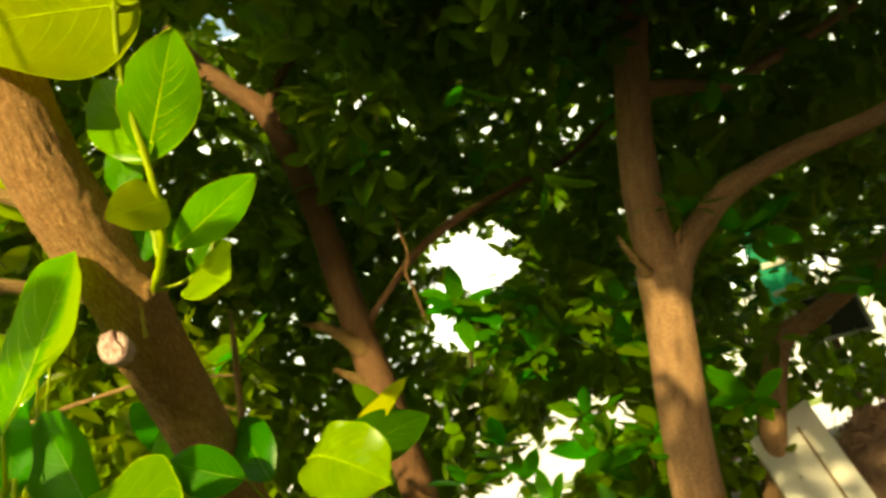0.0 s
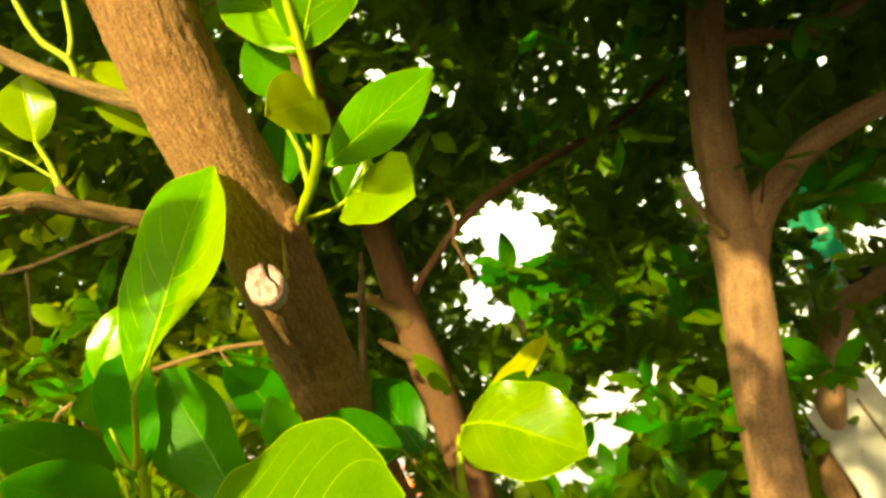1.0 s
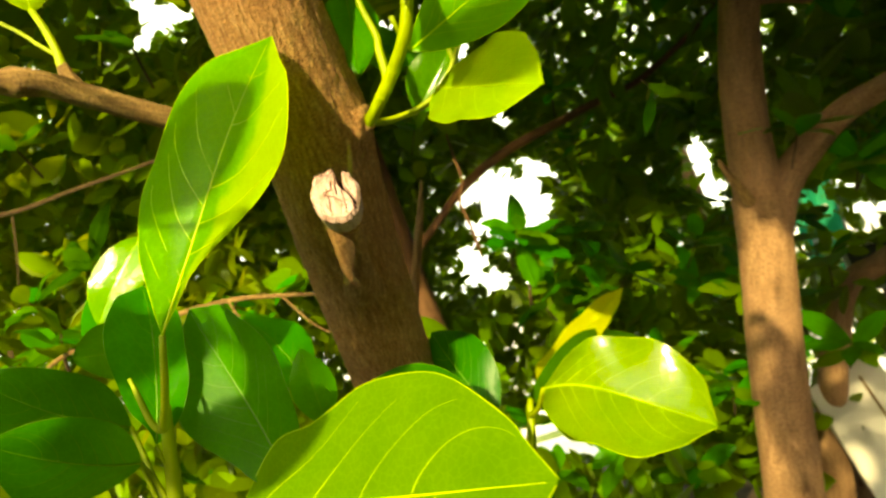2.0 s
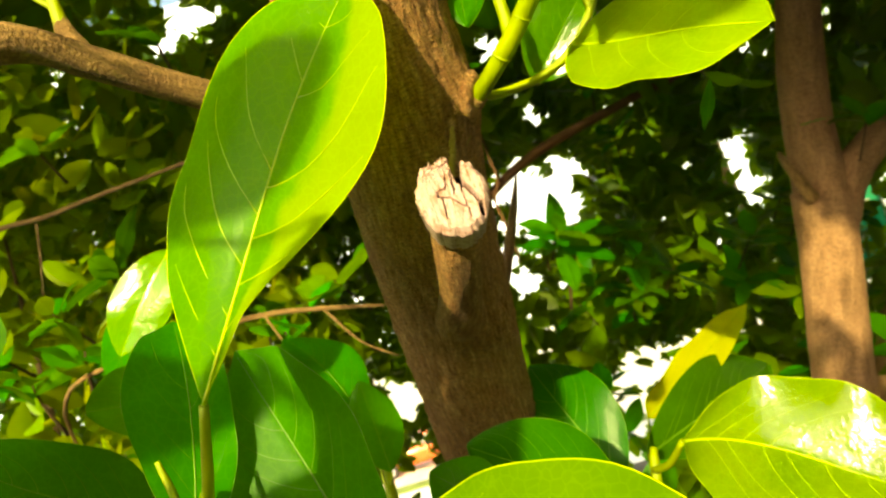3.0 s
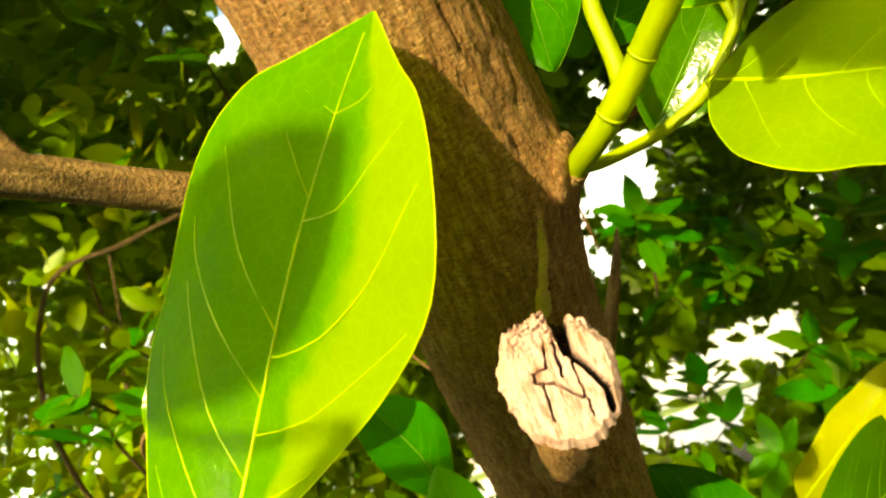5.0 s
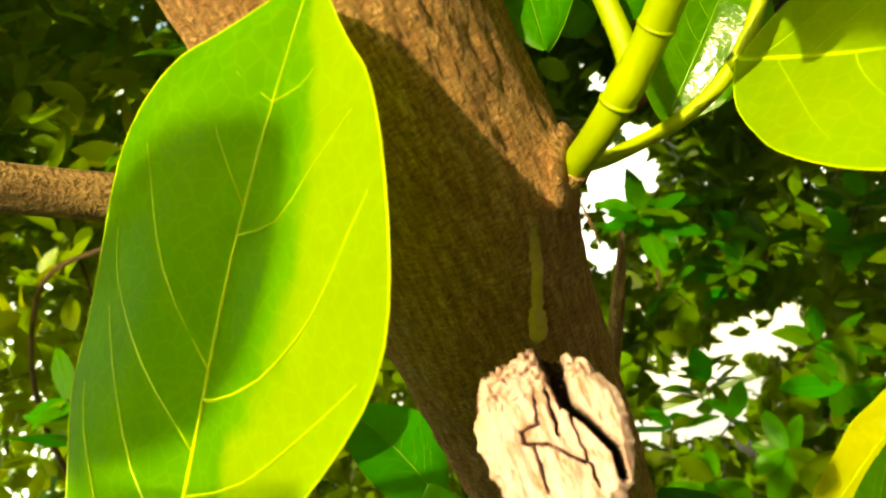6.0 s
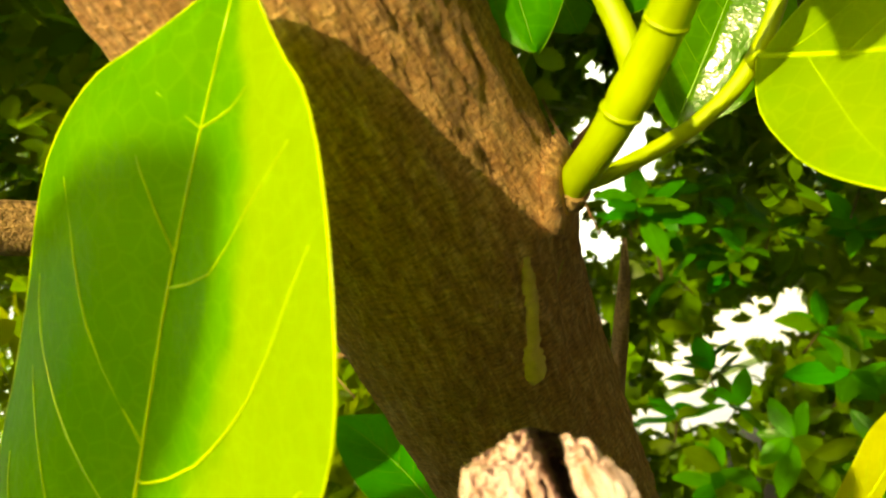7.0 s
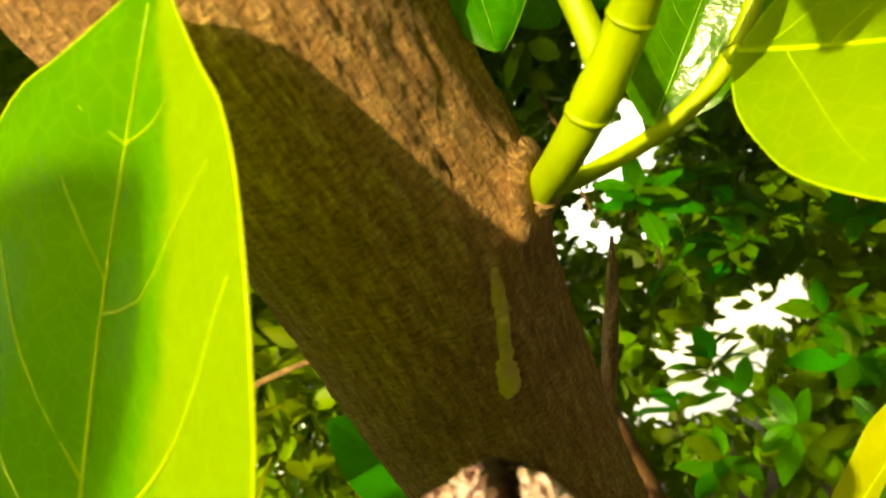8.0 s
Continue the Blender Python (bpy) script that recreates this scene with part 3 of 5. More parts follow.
# limbs and shoots of this tree
part("branch", tube([(-0.2100, 0.5140, 1.5560), (-0.2507, 0.4848, 1.5783), (-0.2834, 0.4551, 1.5927), (-0.3000, 0.4385, 1.6000), (-0.3172, 0.4211, 1.6052), (-0.3697, 0.3921, 1.6058), (-0.60, 0.33, 1.63)], [0.0066, 0.0060, 0.0056, 0.0057, 0.0054, 0.0052, 0.004], 0.003, 20, 0.10, 0.02, knots=((0.34, 0.30, 0.016),)), TWIG, near_tree, "thin brown side branch")
part("branch", tube([(-0.2100, 0.4130, 1.6200), (-0.2381, 0.4114, 1.6385), (-0.2801, 0.4107, 1.6687), (-0.3225, 0.4067, 1.7048), (-0.40, 0.38, 1.75), (-0.60, 0.30, 1.84)], [0.0062, 0.0052, 0.0048, 0.0046, 0.0044, 0.004], 0.003, 18, 0.10, 0.02), TWIG, near_tree, "thin brown side branch")
shoot_line = [(-0.1785, 0.4620, 1.5535), (-0.1765, 0.4600, 1.5545), (-0.1681, 0.4462, 1.5590), (-0.1567, 0.4329, 1.5684), (-0.1458, 0.4169, 1.5821), (-0.1379, 0.4032, 1.6148), (-0.133, 0.379, 1.681), (-0.116, 0.354, 1.728), (-0.095, 0.326, 1.766)]
part("shoot", tube(shoot_line, [0.0033, 0.0031, 0.0031, 0.0031, 0.0029, 0.0026, 0.0024, 0.0020, 0.0016], 0.002, 24, 0.03, 0.02, knots=((0.10, 0.14, 0.006), (0.20, 0.1, 0.01), (0.45, 0.12, 0.012), (0.65, 0.12, 0.012))), STEM, near_tree, "thick bright green young shoot")
part("shoot_ring", tube([(-0.1778, 0.4613, 1.5538), (-0.1760, 0.4592, 1.5548)], [0.0040, 0.0037], 0.0005, 22, 0.08, 0.02), TWIG, near_tree, "brown bark ring round the shoot's foot")
for a, b, r in (((-0.1662, 0.4437, 1.5603), (-0.1658, 0.4432, 1.5607), 0.0035), ((-0.1574, 0.4338, 1.5677), (-0.1571, 0.4334, 1.5680), 0.0034), ((-0.1440, 0.4140, 1.5870), (-0.1438, 0.4136, 1.5877), 0.0031)):
    part("node_ring", tube([a, b], [r, r], 0.0004, 20, 0.04, 0.02), STEM, near_tree, "scar ring at a node of the shoot")
part("side_shoot", tube([(-0.1755, 0.4600, 1.5545), (-0.1669, 0.4650, 1.5546), (-0.1500, 0.4678, 1.5570), (-0.1367, 0.4669, 1.5635), (-0.1248, 0.4662, 1.5772), (-0.1150, 0.4665, 1.5962), (-0.110, 0.466, 1.615)], [0.0017, 0.0017, 0.0017, 0.0017, 0.0016, 0.0014, 0.001], 0.002, 14), STEM, near_tree, "slender green side shoot")
part("side_shoot", tube([(-0.1262, 0.4663, 1.5750), (-0.1272, 0.4655, 1.5835), (-0.1292, 0.465, 1.592), (-0.130, 0.465, 1.605)], [0.0013, 0.0012, 0.0011, 0.0008], 0.002, 12), STEM, near_tree, "slender green side shoot")
part("side_shoot", tube([(-0.1625, 0.4400, 1.5630), (-0.1612, 0.4425, 1.5715), (-0.1612, 0.4432, 1.5830), (-0.1605, 0.4440, 1.5900), (-0.1634, 0.4453, 1.6055), (-0.165, 0.447, 1.62)], [0.0022, 0.0021, 0.0020, 0.0018, 0.0015, 0.001], 0.002, 14), STEM, near_tree, "slender green side shoot")
part("side_shoot", tube([(-0.2668, 0.410, 1.6590), (-0.2689, 0.412, 1.6759), (-0.2823, 0.412, 1.6944), (-0.2909, 0.412, 1.7234), (-0.296, 0.41, 1.76)], [0.0024, 0.0022, 0.0021, 0.0018, 0.0013], 0.003, 12), STEM, near_tree, "slender green side shoot")
part("side_shoot", tube([(-0.2692, 0.412, 1.6765), (-0.2649, 0.413, 1.6895), (-0.2635, 0.414, 1.715), (-0.262, 0.412, 1.75)], [0.0017, 0.0016, 0.0015, 0.001], 0.003, 12), STEM, near_tree, "slender green side shoot")
part("side_shoot", tube([(-0.3010, 0.4380, 1.6020), (-0.3047, 0.437, 1.6134), (-0.3059, 0.437, 1.6231), (-0.3089, 0.438, 1.6342), (-0.3150, 0.443, 1.6475), (-0.3194, 0.450, 1.6530)], [0.0034, 0.0026, 0.0021, 0.0019, 0.0016, 0.0012], 0.002, 14), STEM, near_tree, "slender green side shoot")
part("side_shoot", tube([(-0.3056, 0.437, 1.6200), (-0.3142, 0.437, 1.6292), (-0.3200, 0.437, 1.6360), (-0.335, 0.437, 1.65)], [0.0011, 0.0010, 0.0010, 0.0008], 0.003, 10), STEM, near_tree, "slender green side shoot")
part("node_bark", tube([(-0.3000, 0.4385, 1.6000), (-0.3040, 0.4372, 1.6105), (-0.3052, 0.437, 1.6165)], [0.0046, 0.0033, 0.0025], 0.001, 14, 0.12, 0.03), TWIG, near_tree, "brown bark at the foot of a side shoot")

YL = "glossy young yellow-green leaf in the sun"
GL = "glossy mid-green leaf"
DL = "deep green shaded leaf"
leaf(near_tree, (-0.1383, 0.4601, 1.5624), (-0.1027, 0.3961, 1.5310), (-0.014, -1.000, 0.152), 0.050, material=LEAF_YOUNG, label=YL, veins=4, stalk=(-0.137, 0.4669, 1.5635),
     shape=outline((0.0081, 0.0183, 0.0259, 0.0268, 0.0266, 0.0197, 0.0107), (0.0098, 0.0169, 0.0224, 0.0236, 0.0230, 0.0216, 0.0137), 0.0024, (0.0027, -0.0009), (0.150, 0.189), (0.0, 0.022)))
leaf(near_tree, (-0.147, 0.438, 1.576), (-0.069, 0.414, 1.604), (-0.140, -0.903, -0.406), 0.037, 0.10, 0.10, 1.05, LEAF_FRESH, "glossy fresh green leaf", 6, (-0.152, 0.424, 1.588))
leaf(near_tree, (-0.1690, 0.466, 1.6300), (-0.1735, 0.450, 1.5764), (0.20, -0.95, 0.10), 0.028, 0.10, 0.12, 1.0, LEAF_GREEN, DL, 5, (-0.1640, 0.4470, 1.6150))
leaf(near_tree, (-0.1348, 0.412, 1.6050), (-0.1611, 0.366, 1.5883), (0.30, -0.90, -0.10), 0.040, 0.06, 0.12, 0.72, LEAF_YOUNG, "twisted yellow-green young leaf", 4, (-0.141, 0.412, 1.592))
leaf(near_tree, (-0.138, 0.403, 1.633), (-0.089, 0.376, 1.710), (0.251, -0.855, -0.453), 0.055, 0.05, 0.10, 1.0, LEAF_FRESH, "glossy fresh green leaf", 6, (-0.136, 0.404, 1.628))
leaf(near_tree, (-0.1375, 0.396, 1.6310), (-0.1653, 0.425, 1.717), (0.10, -0.985, 0.10), 0.050, 0.05, 0.10, 0.9, LEAF_FRESH, "glossy fresh green leaf", 6, (-0.137, 0.405, 1.622))
leaf(near_tree, (-0.1640, 0.426, 1.666), (-0.1595, 0.4135, 1.6131), (-0.03, -0.999, 0.02), 0.030, 0.03, 0.12, 1.1, LEAF_WAX, "waxy green leaf with a white glint", 5, (-0.1395, 0.416, 1.640))
leaf(near_tree, (-0.151, 0.482, 1.559), (-0.123, 0.478, 1.588), (0.00, -1.02, 0.06), 0.029, 0.10, 0.30, 1.0, LEAF_WAX, "dark green waxy leaf with white highlights", 5, (-0.152, 0.467, 1.5565))
leaf(near_tree, (-0.160, 0.491, 1.616), (-0.159, 0.489, 1.588), (-0.200, -0.978, 0.062), 0.022, 0.10, 0.10, 1.0, LEAF_GREEN, GL, 4)
leaf(near_tree, (-0.153, 0.484, 1.586), (-0.137, 0.494, 1.611), (0.135, -0.947, 0.291), 0.026, 0.10, 0.10, 1.0, LEAF_DARK, DL, 4)
leaf(near_tree, (-0.1080, 0.378, 1.7370), (-0.2250, 0.329, 1.7240), (0.35, -0.95, -0.05), 0.094, 0.05, 0.10, 0.78, LEAF_YOUNG, YL, 6, (-0.118, 0.356, 1.724))
leaf(near_tree, (-0.3194, 0.450, 1.6530), (-0.3174, 0.448, 1.6985), (0.30, -0.93, 0.15), 0.034, 0.08, 0.20, 1.0, LEAF_YOUNG, YL, 5)
leaf(near_tree, (-0.2719, 0.424, 1.6762), (-0.2420, 0.430, 1.6500), (0.20, -0.95, 0.20), 0.030, 0.10, 0.12, 1.0, LEAF_YOUNG, YL, 5, (-0.2689, 0.412, 1.6759))
leaf(near_tree, (-0.2667, 0.424, 1.6510), (-0.2430, 0.440, 1.6281), (0.25, -0.90, 0.25), 0.013, 0.10, 0.12, 1.0, LEAF_YOUNG, YL, 4, (-0.262, 0.412, 1.6555))

# unseen leaves added over the shoots, towards the sun, to throw shade on them
def shade_leaf(base, tip, width, widest, stalk):
    """A leaf square to the sun whose shade falls from the point base to the point tip."""
    leaf(near_tree, tuple(Vector(base) + SUN * 0.42), tuple(Vector(tip) + SUN * 0.42), SUN, width, 0.05, 0.10, widest, LEAF_GREEN, GL, 5, stalk)


def from_sun(a, b, far):
    """The place a across and b up as the sun sees it, and far along its rays."""
    across = SUN.cross(Vector((0, 0, 1))).normalized()
    return across * a + across.cross(SUN) * b + SUN * far


# This twig is added out of view to carry the shade leaves.
part("branch", tube([(-0.40, 0.38, 1.75), (-0.435, 0.25, 1.745), (-0.445, 0.12, 1.71), (-0.43, 0.0, 1.66)], [0.0034, 0.003, 0.0026, 0.0016], 0.004, 12, 0.10, 0.02), TWIG, near_tree, "thin brown twig out of view carrying shade leaves")
shade_leaf(from_sun(0.338, 1.578, 0.275), from_sun(0.432, 1.553, 0.275), 0.046, 1.0, (-0.435, 0.25, 1.745))
shade_leaf(from_sun(0.266, 1.600, 0.23), from_sun(0.200, 1.565, 0.23), 0.046, 1.0, (-0.24, 0.275, 2.02))
shade_leaf(from_sun(0.362, 1.452, 0.22), from_sun(0.455, 1.446, 0.22), 0.048, 1.0, (-0.445, 0.12, 1.71))
shade_leaf(from_sun(0.412, 1.505, 0.24), from_sun(0.530, 1.486, 0.24), 0.042, 1.0, (-0.445, 0.12, 1.71))
shade_leaf(from_sun(0.352, 1.528, 0.18), from_sun(0.402, 1.435, 0.18), 0.050, 1.0, (-0.435, 0.10, 1.70))

# ---- leafy suckers in front of the trunk ----
sucker = thing("leafy_sucker", (-0.36, 0.50, 0.0), "leafy sucker with a tall yellow-green leaf over darker ones", "shoot", "suckers round the trunk")
part("stem", tube([(-0.36, 0.50, -0.02), (-0.345, 0.49, 0.6), (-0.330, 0.475, 1.15), (-0.316, 0.458, 1.36), (-0.308, 0.452, 1.425), (-0.303, 0.449, 1.45)], [0.0065, 0.006, 0.005, 0.004, 0.0034, 0.0024], 0.01, 14, 0.05, 0.03), STEM, sucker)
def tall_shape(length):
    return uneven_shape(length, (0.0117, 0.0289, 0.0379, 0.0364, 0.0383, 0.0335, 0.0205), (0.0022, 0.0050, 0.0194, 0.0311, 0.0367, 0.0281, 0.0142),
                        -0.0122, (-0.0168, -0.0017), (0.081, 0.410), (-0.387, 0.122))


# its side veins, each from the midrib outwards: across and along the blade
TALL_VEINS = (((0, 0.86), (-0.3, 0.885)), ((0, 0.735), (-0.25, 0.812), (-0.72, 0.905)), ((0, 0.523), (-0.35, 0.63), (-0.72, 0.783)), ((0, 0.415), (-0.4, 0.5), (-0.7, 0.593), (-0.8, 0.66)),
              ((0, 0.29), (-0.32, 0.365), (-0.62, 0.48), (-0.75, 0.55)), ((0, 0.175), (-0.45, 0.27), (-0.75, 0.365), (-0.84, 0.43)), ((0, 0.09), (-0.57, 0.175), (-0.82, 0.24)),
              ((0, 0.86), (0.25, 0.88), (0.4, 0.9)), ((0, 0.70), (0.25, 0.73), (0.45, 0.795), (0.78, 0.86)), ((0, 0.485), (0.1, 0.492), (0.38, 0.545), (0.58, 0.64), (0.75, 0.74), (0.88, 0.785)),
              ((0, 0.36), (0.1, 0.367), (0.55, 0.425), (0.82, 0.54), (0.92, 0.6)), ((0, 0.25), (0.7, 0.31), (0.92, 0.38)), ((0, 0.14), (0.6, 0.19)))
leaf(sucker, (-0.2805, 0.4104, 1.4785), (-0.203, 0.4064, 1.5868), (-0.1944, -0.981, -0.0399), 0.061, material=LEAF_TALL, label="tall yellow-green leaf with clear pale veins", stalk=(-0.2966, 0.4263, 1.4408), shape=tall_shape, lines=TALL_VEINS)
leaf(sucker, (-0.3112, 0.4481, 1.4337), (-0.3106, 0.4745, 1.5113), (0.423, -0.906, -0.034), 0.040, material=LEAF_GREEN, label=GL, veins=5, stalk=(-0.309, 0.452, 1.42),
     shape=outline((0.0031, 0.0114, 0.0165, 0.0205, 0.0210, 0.0165, 0.0100), (0.0070, 0.0120, 0.0143, 0.0138, 0.0135, 0.0115, 0.0063), 0.0028, (0.0055, -0.0040), (0.229, 0.149), (0.044, 0.0)))
leaf(sucker, (-0.2580, 0.4547, 1.3985), (-0.2937, 0.4820, 1.4938), (-0.132, -0.991, -0.009), 0.058, material=LEAF_GREEN, label="broad deep green leaf with a pale midrib", veins=6, stalk=(-0.315, 0.457, 1.365),
     shape=outline((0.0114, 0.0183, 0.0265, 0.0310, 0.0285, 0.0205, 0.0094), (0.0106, 0.0190, 0.0238, 0.0265, 0.0259, 0.0204, 0.0134), 0.0023, (0.0014, -0.0009), (0.178, 0.180), (0.016, 0.017)))
leaf(sucker, (-0.372, 0.640, 1.574), (-0.4155, 0.633, 1.5180), (0.065, -0.99, 0.114), 0.040, 0.10, 0.20, 1.0, LEAF_SHINE, "glossy leaf shining white along its rim", 5, (-0.309, 0.453, 1.42))
leaf(sucker, (-0.362, 0.640, 1.560), (-0.478, 0.725, 1.505), (0.35, -0.88, 0.30), 0.052, 0.12, 0.15, 1.0, LEAF_GREEN, GL, 6, (-0.309, 0.453, 1.42))
leaf(sucker, (-0.324, 0.518, 1.485), (-0.376, 0.517, 1.489), (-0.024, -0.928, -0.371), 0.036, 0.10, 0.15, 1.1, LEAF_GREEN, GL, 6, (-0.305, 0.450, 1.44))
leaf(sucker, (-0.341, 0.491, 1.444), (-0.385, 0.447, 1.487), (0.236, -0.793, -0.562), 0.052, 0.20, 0.15, 1.1, LEAF_GREEN, GL, 6, (-0.312, 0.455, 1.39))
leaf(sucker, (-0.322, 0.452, 1.428), (-0.354, 0.400, 1.456), (0.547, -0.622, -0.561), 0.045, 0.20, 0.15, 1.1, LEAF_GREEN, GL, 6, (-0.313, 0.456, 1.38))
leaf(sucker, (-0.2826, 0.4559, 1.3957), (-0.1466, 0.3437, 1.3953), (-0.182, -0.983, 0.543), 0.092, material=LEAF_MID, label="wide yellow-green leaf", veins=4, stalk=(-0.317, 0.459, 1.35),
     shape=outline((0.0250, 0.0342, 0.0466, 0.0488, 0.0461, 0.0324, 0.0160), (0.0198, 0.0356, 0.0465, 0.0494, 0.0455, 0.0346, 0.0198), 0.0, (-0.0076, -0.0019), (0.107, 0.150), (-0.024, 0.0)))

part("bent_stalk", tube([(-0.2926, 0.428, 1.4499), (-0.2954, 0.428, 1.4421), (-0.2990, 0.428, 1.4411), (-0.3021, 0.428, 1.4469), (-0.3042, 0.428, 1.4574), (-0.3062, 0.428, 1.4662)], [0.0013, 0.0015, 0.0016, 0.0015, 0.0013, 0.0009], 0.002, 12), STEM, sucker, "hooked yellow-green leaf stalk")
part("bent_stalk", tube([(-0.380, 0.455, 1.430), (-0.3617, 0.455, 1.4354), (-0.3495, 0.455, 1.4365), (-0.3333, 0.455, 1.4347), (-0.3234, 0.455, 1.4267), (-0.3130, 0.457, 1.400)], [0.0010, 0.0012, 0.0013, 0.0014, 0.0015, 0.0016], 0.003, 12), STEM, sucker, "arching yellow-green leaf stalk")

sucker_b = thing("leafy_sucker", (-0.10, 0.60, 0.0), "leafy sucker with a wide glossy leaf and a narrow yellow one", "shoot", "suckers round the trunk")
part("stem", tube([(-0.10, 0.60, -0.02), (-0.12, 0.60, 0.6), (-0.138, 0.595, 1.15), (-0.140, 0.60, 1.32), (-0.132, 0.607, 1.368), (-0.128, 0.612, 1.38)], [0.006, 0.0055, 0.0048, 0.0038, 0.003, 0.002], 0.01, 14, 0.05, 0.03), STEM, sucker_b)
leaf(sucker_b, (-0.1217, 0.5673, 1.3906), (-0.0469, 0.4924, 1.3573), (-0.010, -1.000, 0.527), 0.066, material=LEAF_SHINE, label="wide glossy yellow-green leaf with white highlights", veins=6, stalk=(-0.132, 0.606, 1.370),
     shape=outline((0.0153, 0.0222, 0.0291, 0.0329, 0.0324, 0.0274, 0.0161), (0.0123, 0.0247, 0.0349, 0.0349, 0.0340, 0.0253, 0.0152), -0.0036, (0.0080, 0.0040), (0.36, 0.165), (-0.06, 0.009), -0.0030))
leaf(sucker_b, (-0.1150, 0.670, 1.3830), (-0.0235, 0.6909, 1.4325), (-0.301, -0.954, 0.435), 0.030, material=LEAF_YELLOW, label="narrow yellow leaf folded along its midrib", veins=5, stalk=(-0.129, 0.611, 1.377),
     shape=outline((0.0085, 0.0112, 0.0126, 0.0143, 0.0123, 0.0102, 0.0053), (0.0078, 0.0109, 0.0129, 0.0136, 0.0130, 0.0096, 0.0055), -0.0016, (-0.0100, -0.0016), (0.055, 0.229), (-0.053, 0.044)))
leaf(sucker_b, (-0.129, 0.627, 1.373), (-0.015, 0.716, 1.385), (0.555, -0.756, 0.348), 0.056, 0.10, 0.15, 1.05, LEAF_DARK, DL, 7, (-0.133, 0.607, 1.364))
leaf(sucker_b, (-0.156, 0.559, 1.383), (-0.181, 0.601, 1.444), (-0.374, -0.824, 0.425), 0.050, 0.10, 0.12, 1.0, LEAF_DARK, DL, 6, (-0.139, 0.598, 1.33))
leaf(sucker_b, (-0.164, 0.517, 1.394), (-0.221, 0.521, 1.427), (-0.114, -0.990, -0.085), 0.045, 0.15, 0.15, 1.0, LEAF_DARK, DL, 6, (-0.140, 0.598, 1.32))
leaf(sucker_b, (-0.212, 0.504, 1.400), (-0.238, 0.510, 1.423), (0.042, -0.952, 0.303), 0.030, 0.10, 0.10, 1.0, LEAF_GREEN, GL, 5, (-0.141, 0.599, 1.31))

sucker_c = thing("leafy_sucker", (-0.30, 0.76, 0.0), "thin sucker with rounded mid-green leaves behind the trunk", "shoot", "suckers round the trunk")
part("stem", tube([(-0.30, 0.76, -0.02), (-0.30, 0.75, 0.7), (-0.296, 0.73, 1.25), (-0.29, 0.70, 1.39), (-0.288, 0.69, 1.42)], [0.005, 0.0045, 0.0035, 0.0025, 0.0018], 0.01, 12, 0.05, 0.03), STEM, sucker_c)
leaf(sucker_c, (-0.285, 0.686, 1.395), (-0.288, 0.680, 1.459), (0.195, -0.978, -0.076), 0.036, 0.10, 0.10, 1.0, LEAF_GREEN, GL, 5, (-0.290, 0.70, 1.385))
leaf(sucker_c, (-0.312, 0.785, 1.415), (-0.362, 0.797, 1.506), (0.546, -0.735, 0.402), 0.060, 0.30, 0.20, 1.0, LEAF_GREEN, GL, 6, (-0.295, 0.725, 1.29))

# ---- the trees behind ----
tree_b = thing("fig_tree", (0.50, 2.16, 0.0), "tree with a smooth forked grey-brown trunk in dappled sun", "tree", "trees behind")
part("trunk", tube([(0.47, 2.19, -0.05), (0.546, 2.116, 0.409), (0.603, 2.065, 0.750), (0.640, 2.022, 1.041), (0.692, 1.975, 1.353), (0.712, 1.951, 1.512)], [0.11, 0.088, 0.076, 0.072, 0.070, 0.070], 0.02, 40, 0.04, 0.02), BARK_TREE, tree_b, "smooth grey-brown trunk")
part("limb", tube([(0.700, 1.962, 1.43), (0.716, 1.945, 1.56), (0.733, 1.918, 1.737), (0.785, 1.881, 1.983), (0.871, 1.840, 2.251), (0.987, 1.773, 2.558), (1.1, 1.72, 2.9)], [0.062, 0.062, 0.058, 0.052, 0.047, 0.04, 0.03], 0.02, 30, 0.05, 0.02), BARK_TREE, tree_b)
part("limb", tube([(0.715, 1.965, 1.42), (0.78, 1.95, 1.52), (0.850, 1.940, 1.575), (0.956, 1.906, 1.650), (1.063, 1.849, 1.684), (1.161, 1.794, 1.697), (1.407, 1.739, 1.72), (1.8, 1.70, 1.85)], [0.06, 0.05, 0.042, 0.036, 0.032, 0.03, 0.026, 0.018], 0.02, 26, 0.05, 0.02), BARK_TREE, tree_b)
part("limb", tube([(0.80, 1.88, 2.02), (0.93, 1.93, 2.02), (1.10, 1.95, 1.98), (1.3, 1.95, 2.02), (1.6, 1.95, 2.1)], [0.03, 0.025, 0.022, 0.018, 0.012], 0.02, 18, 0.05, 0.02), BARK_TREE, tree_b)
part("broken_twig", tube([(0.66, 1.90, 1.50), (0.625, 1.865, 1.545), (0.60, 1.85, 1.60), (0.595, 1.85, 1.625)], [0.016, 0.012, 0.009, 0.004], 0.01, 12, 0.1, 0.05), TWIG, tree_b, "short pale broken twig on the fork")

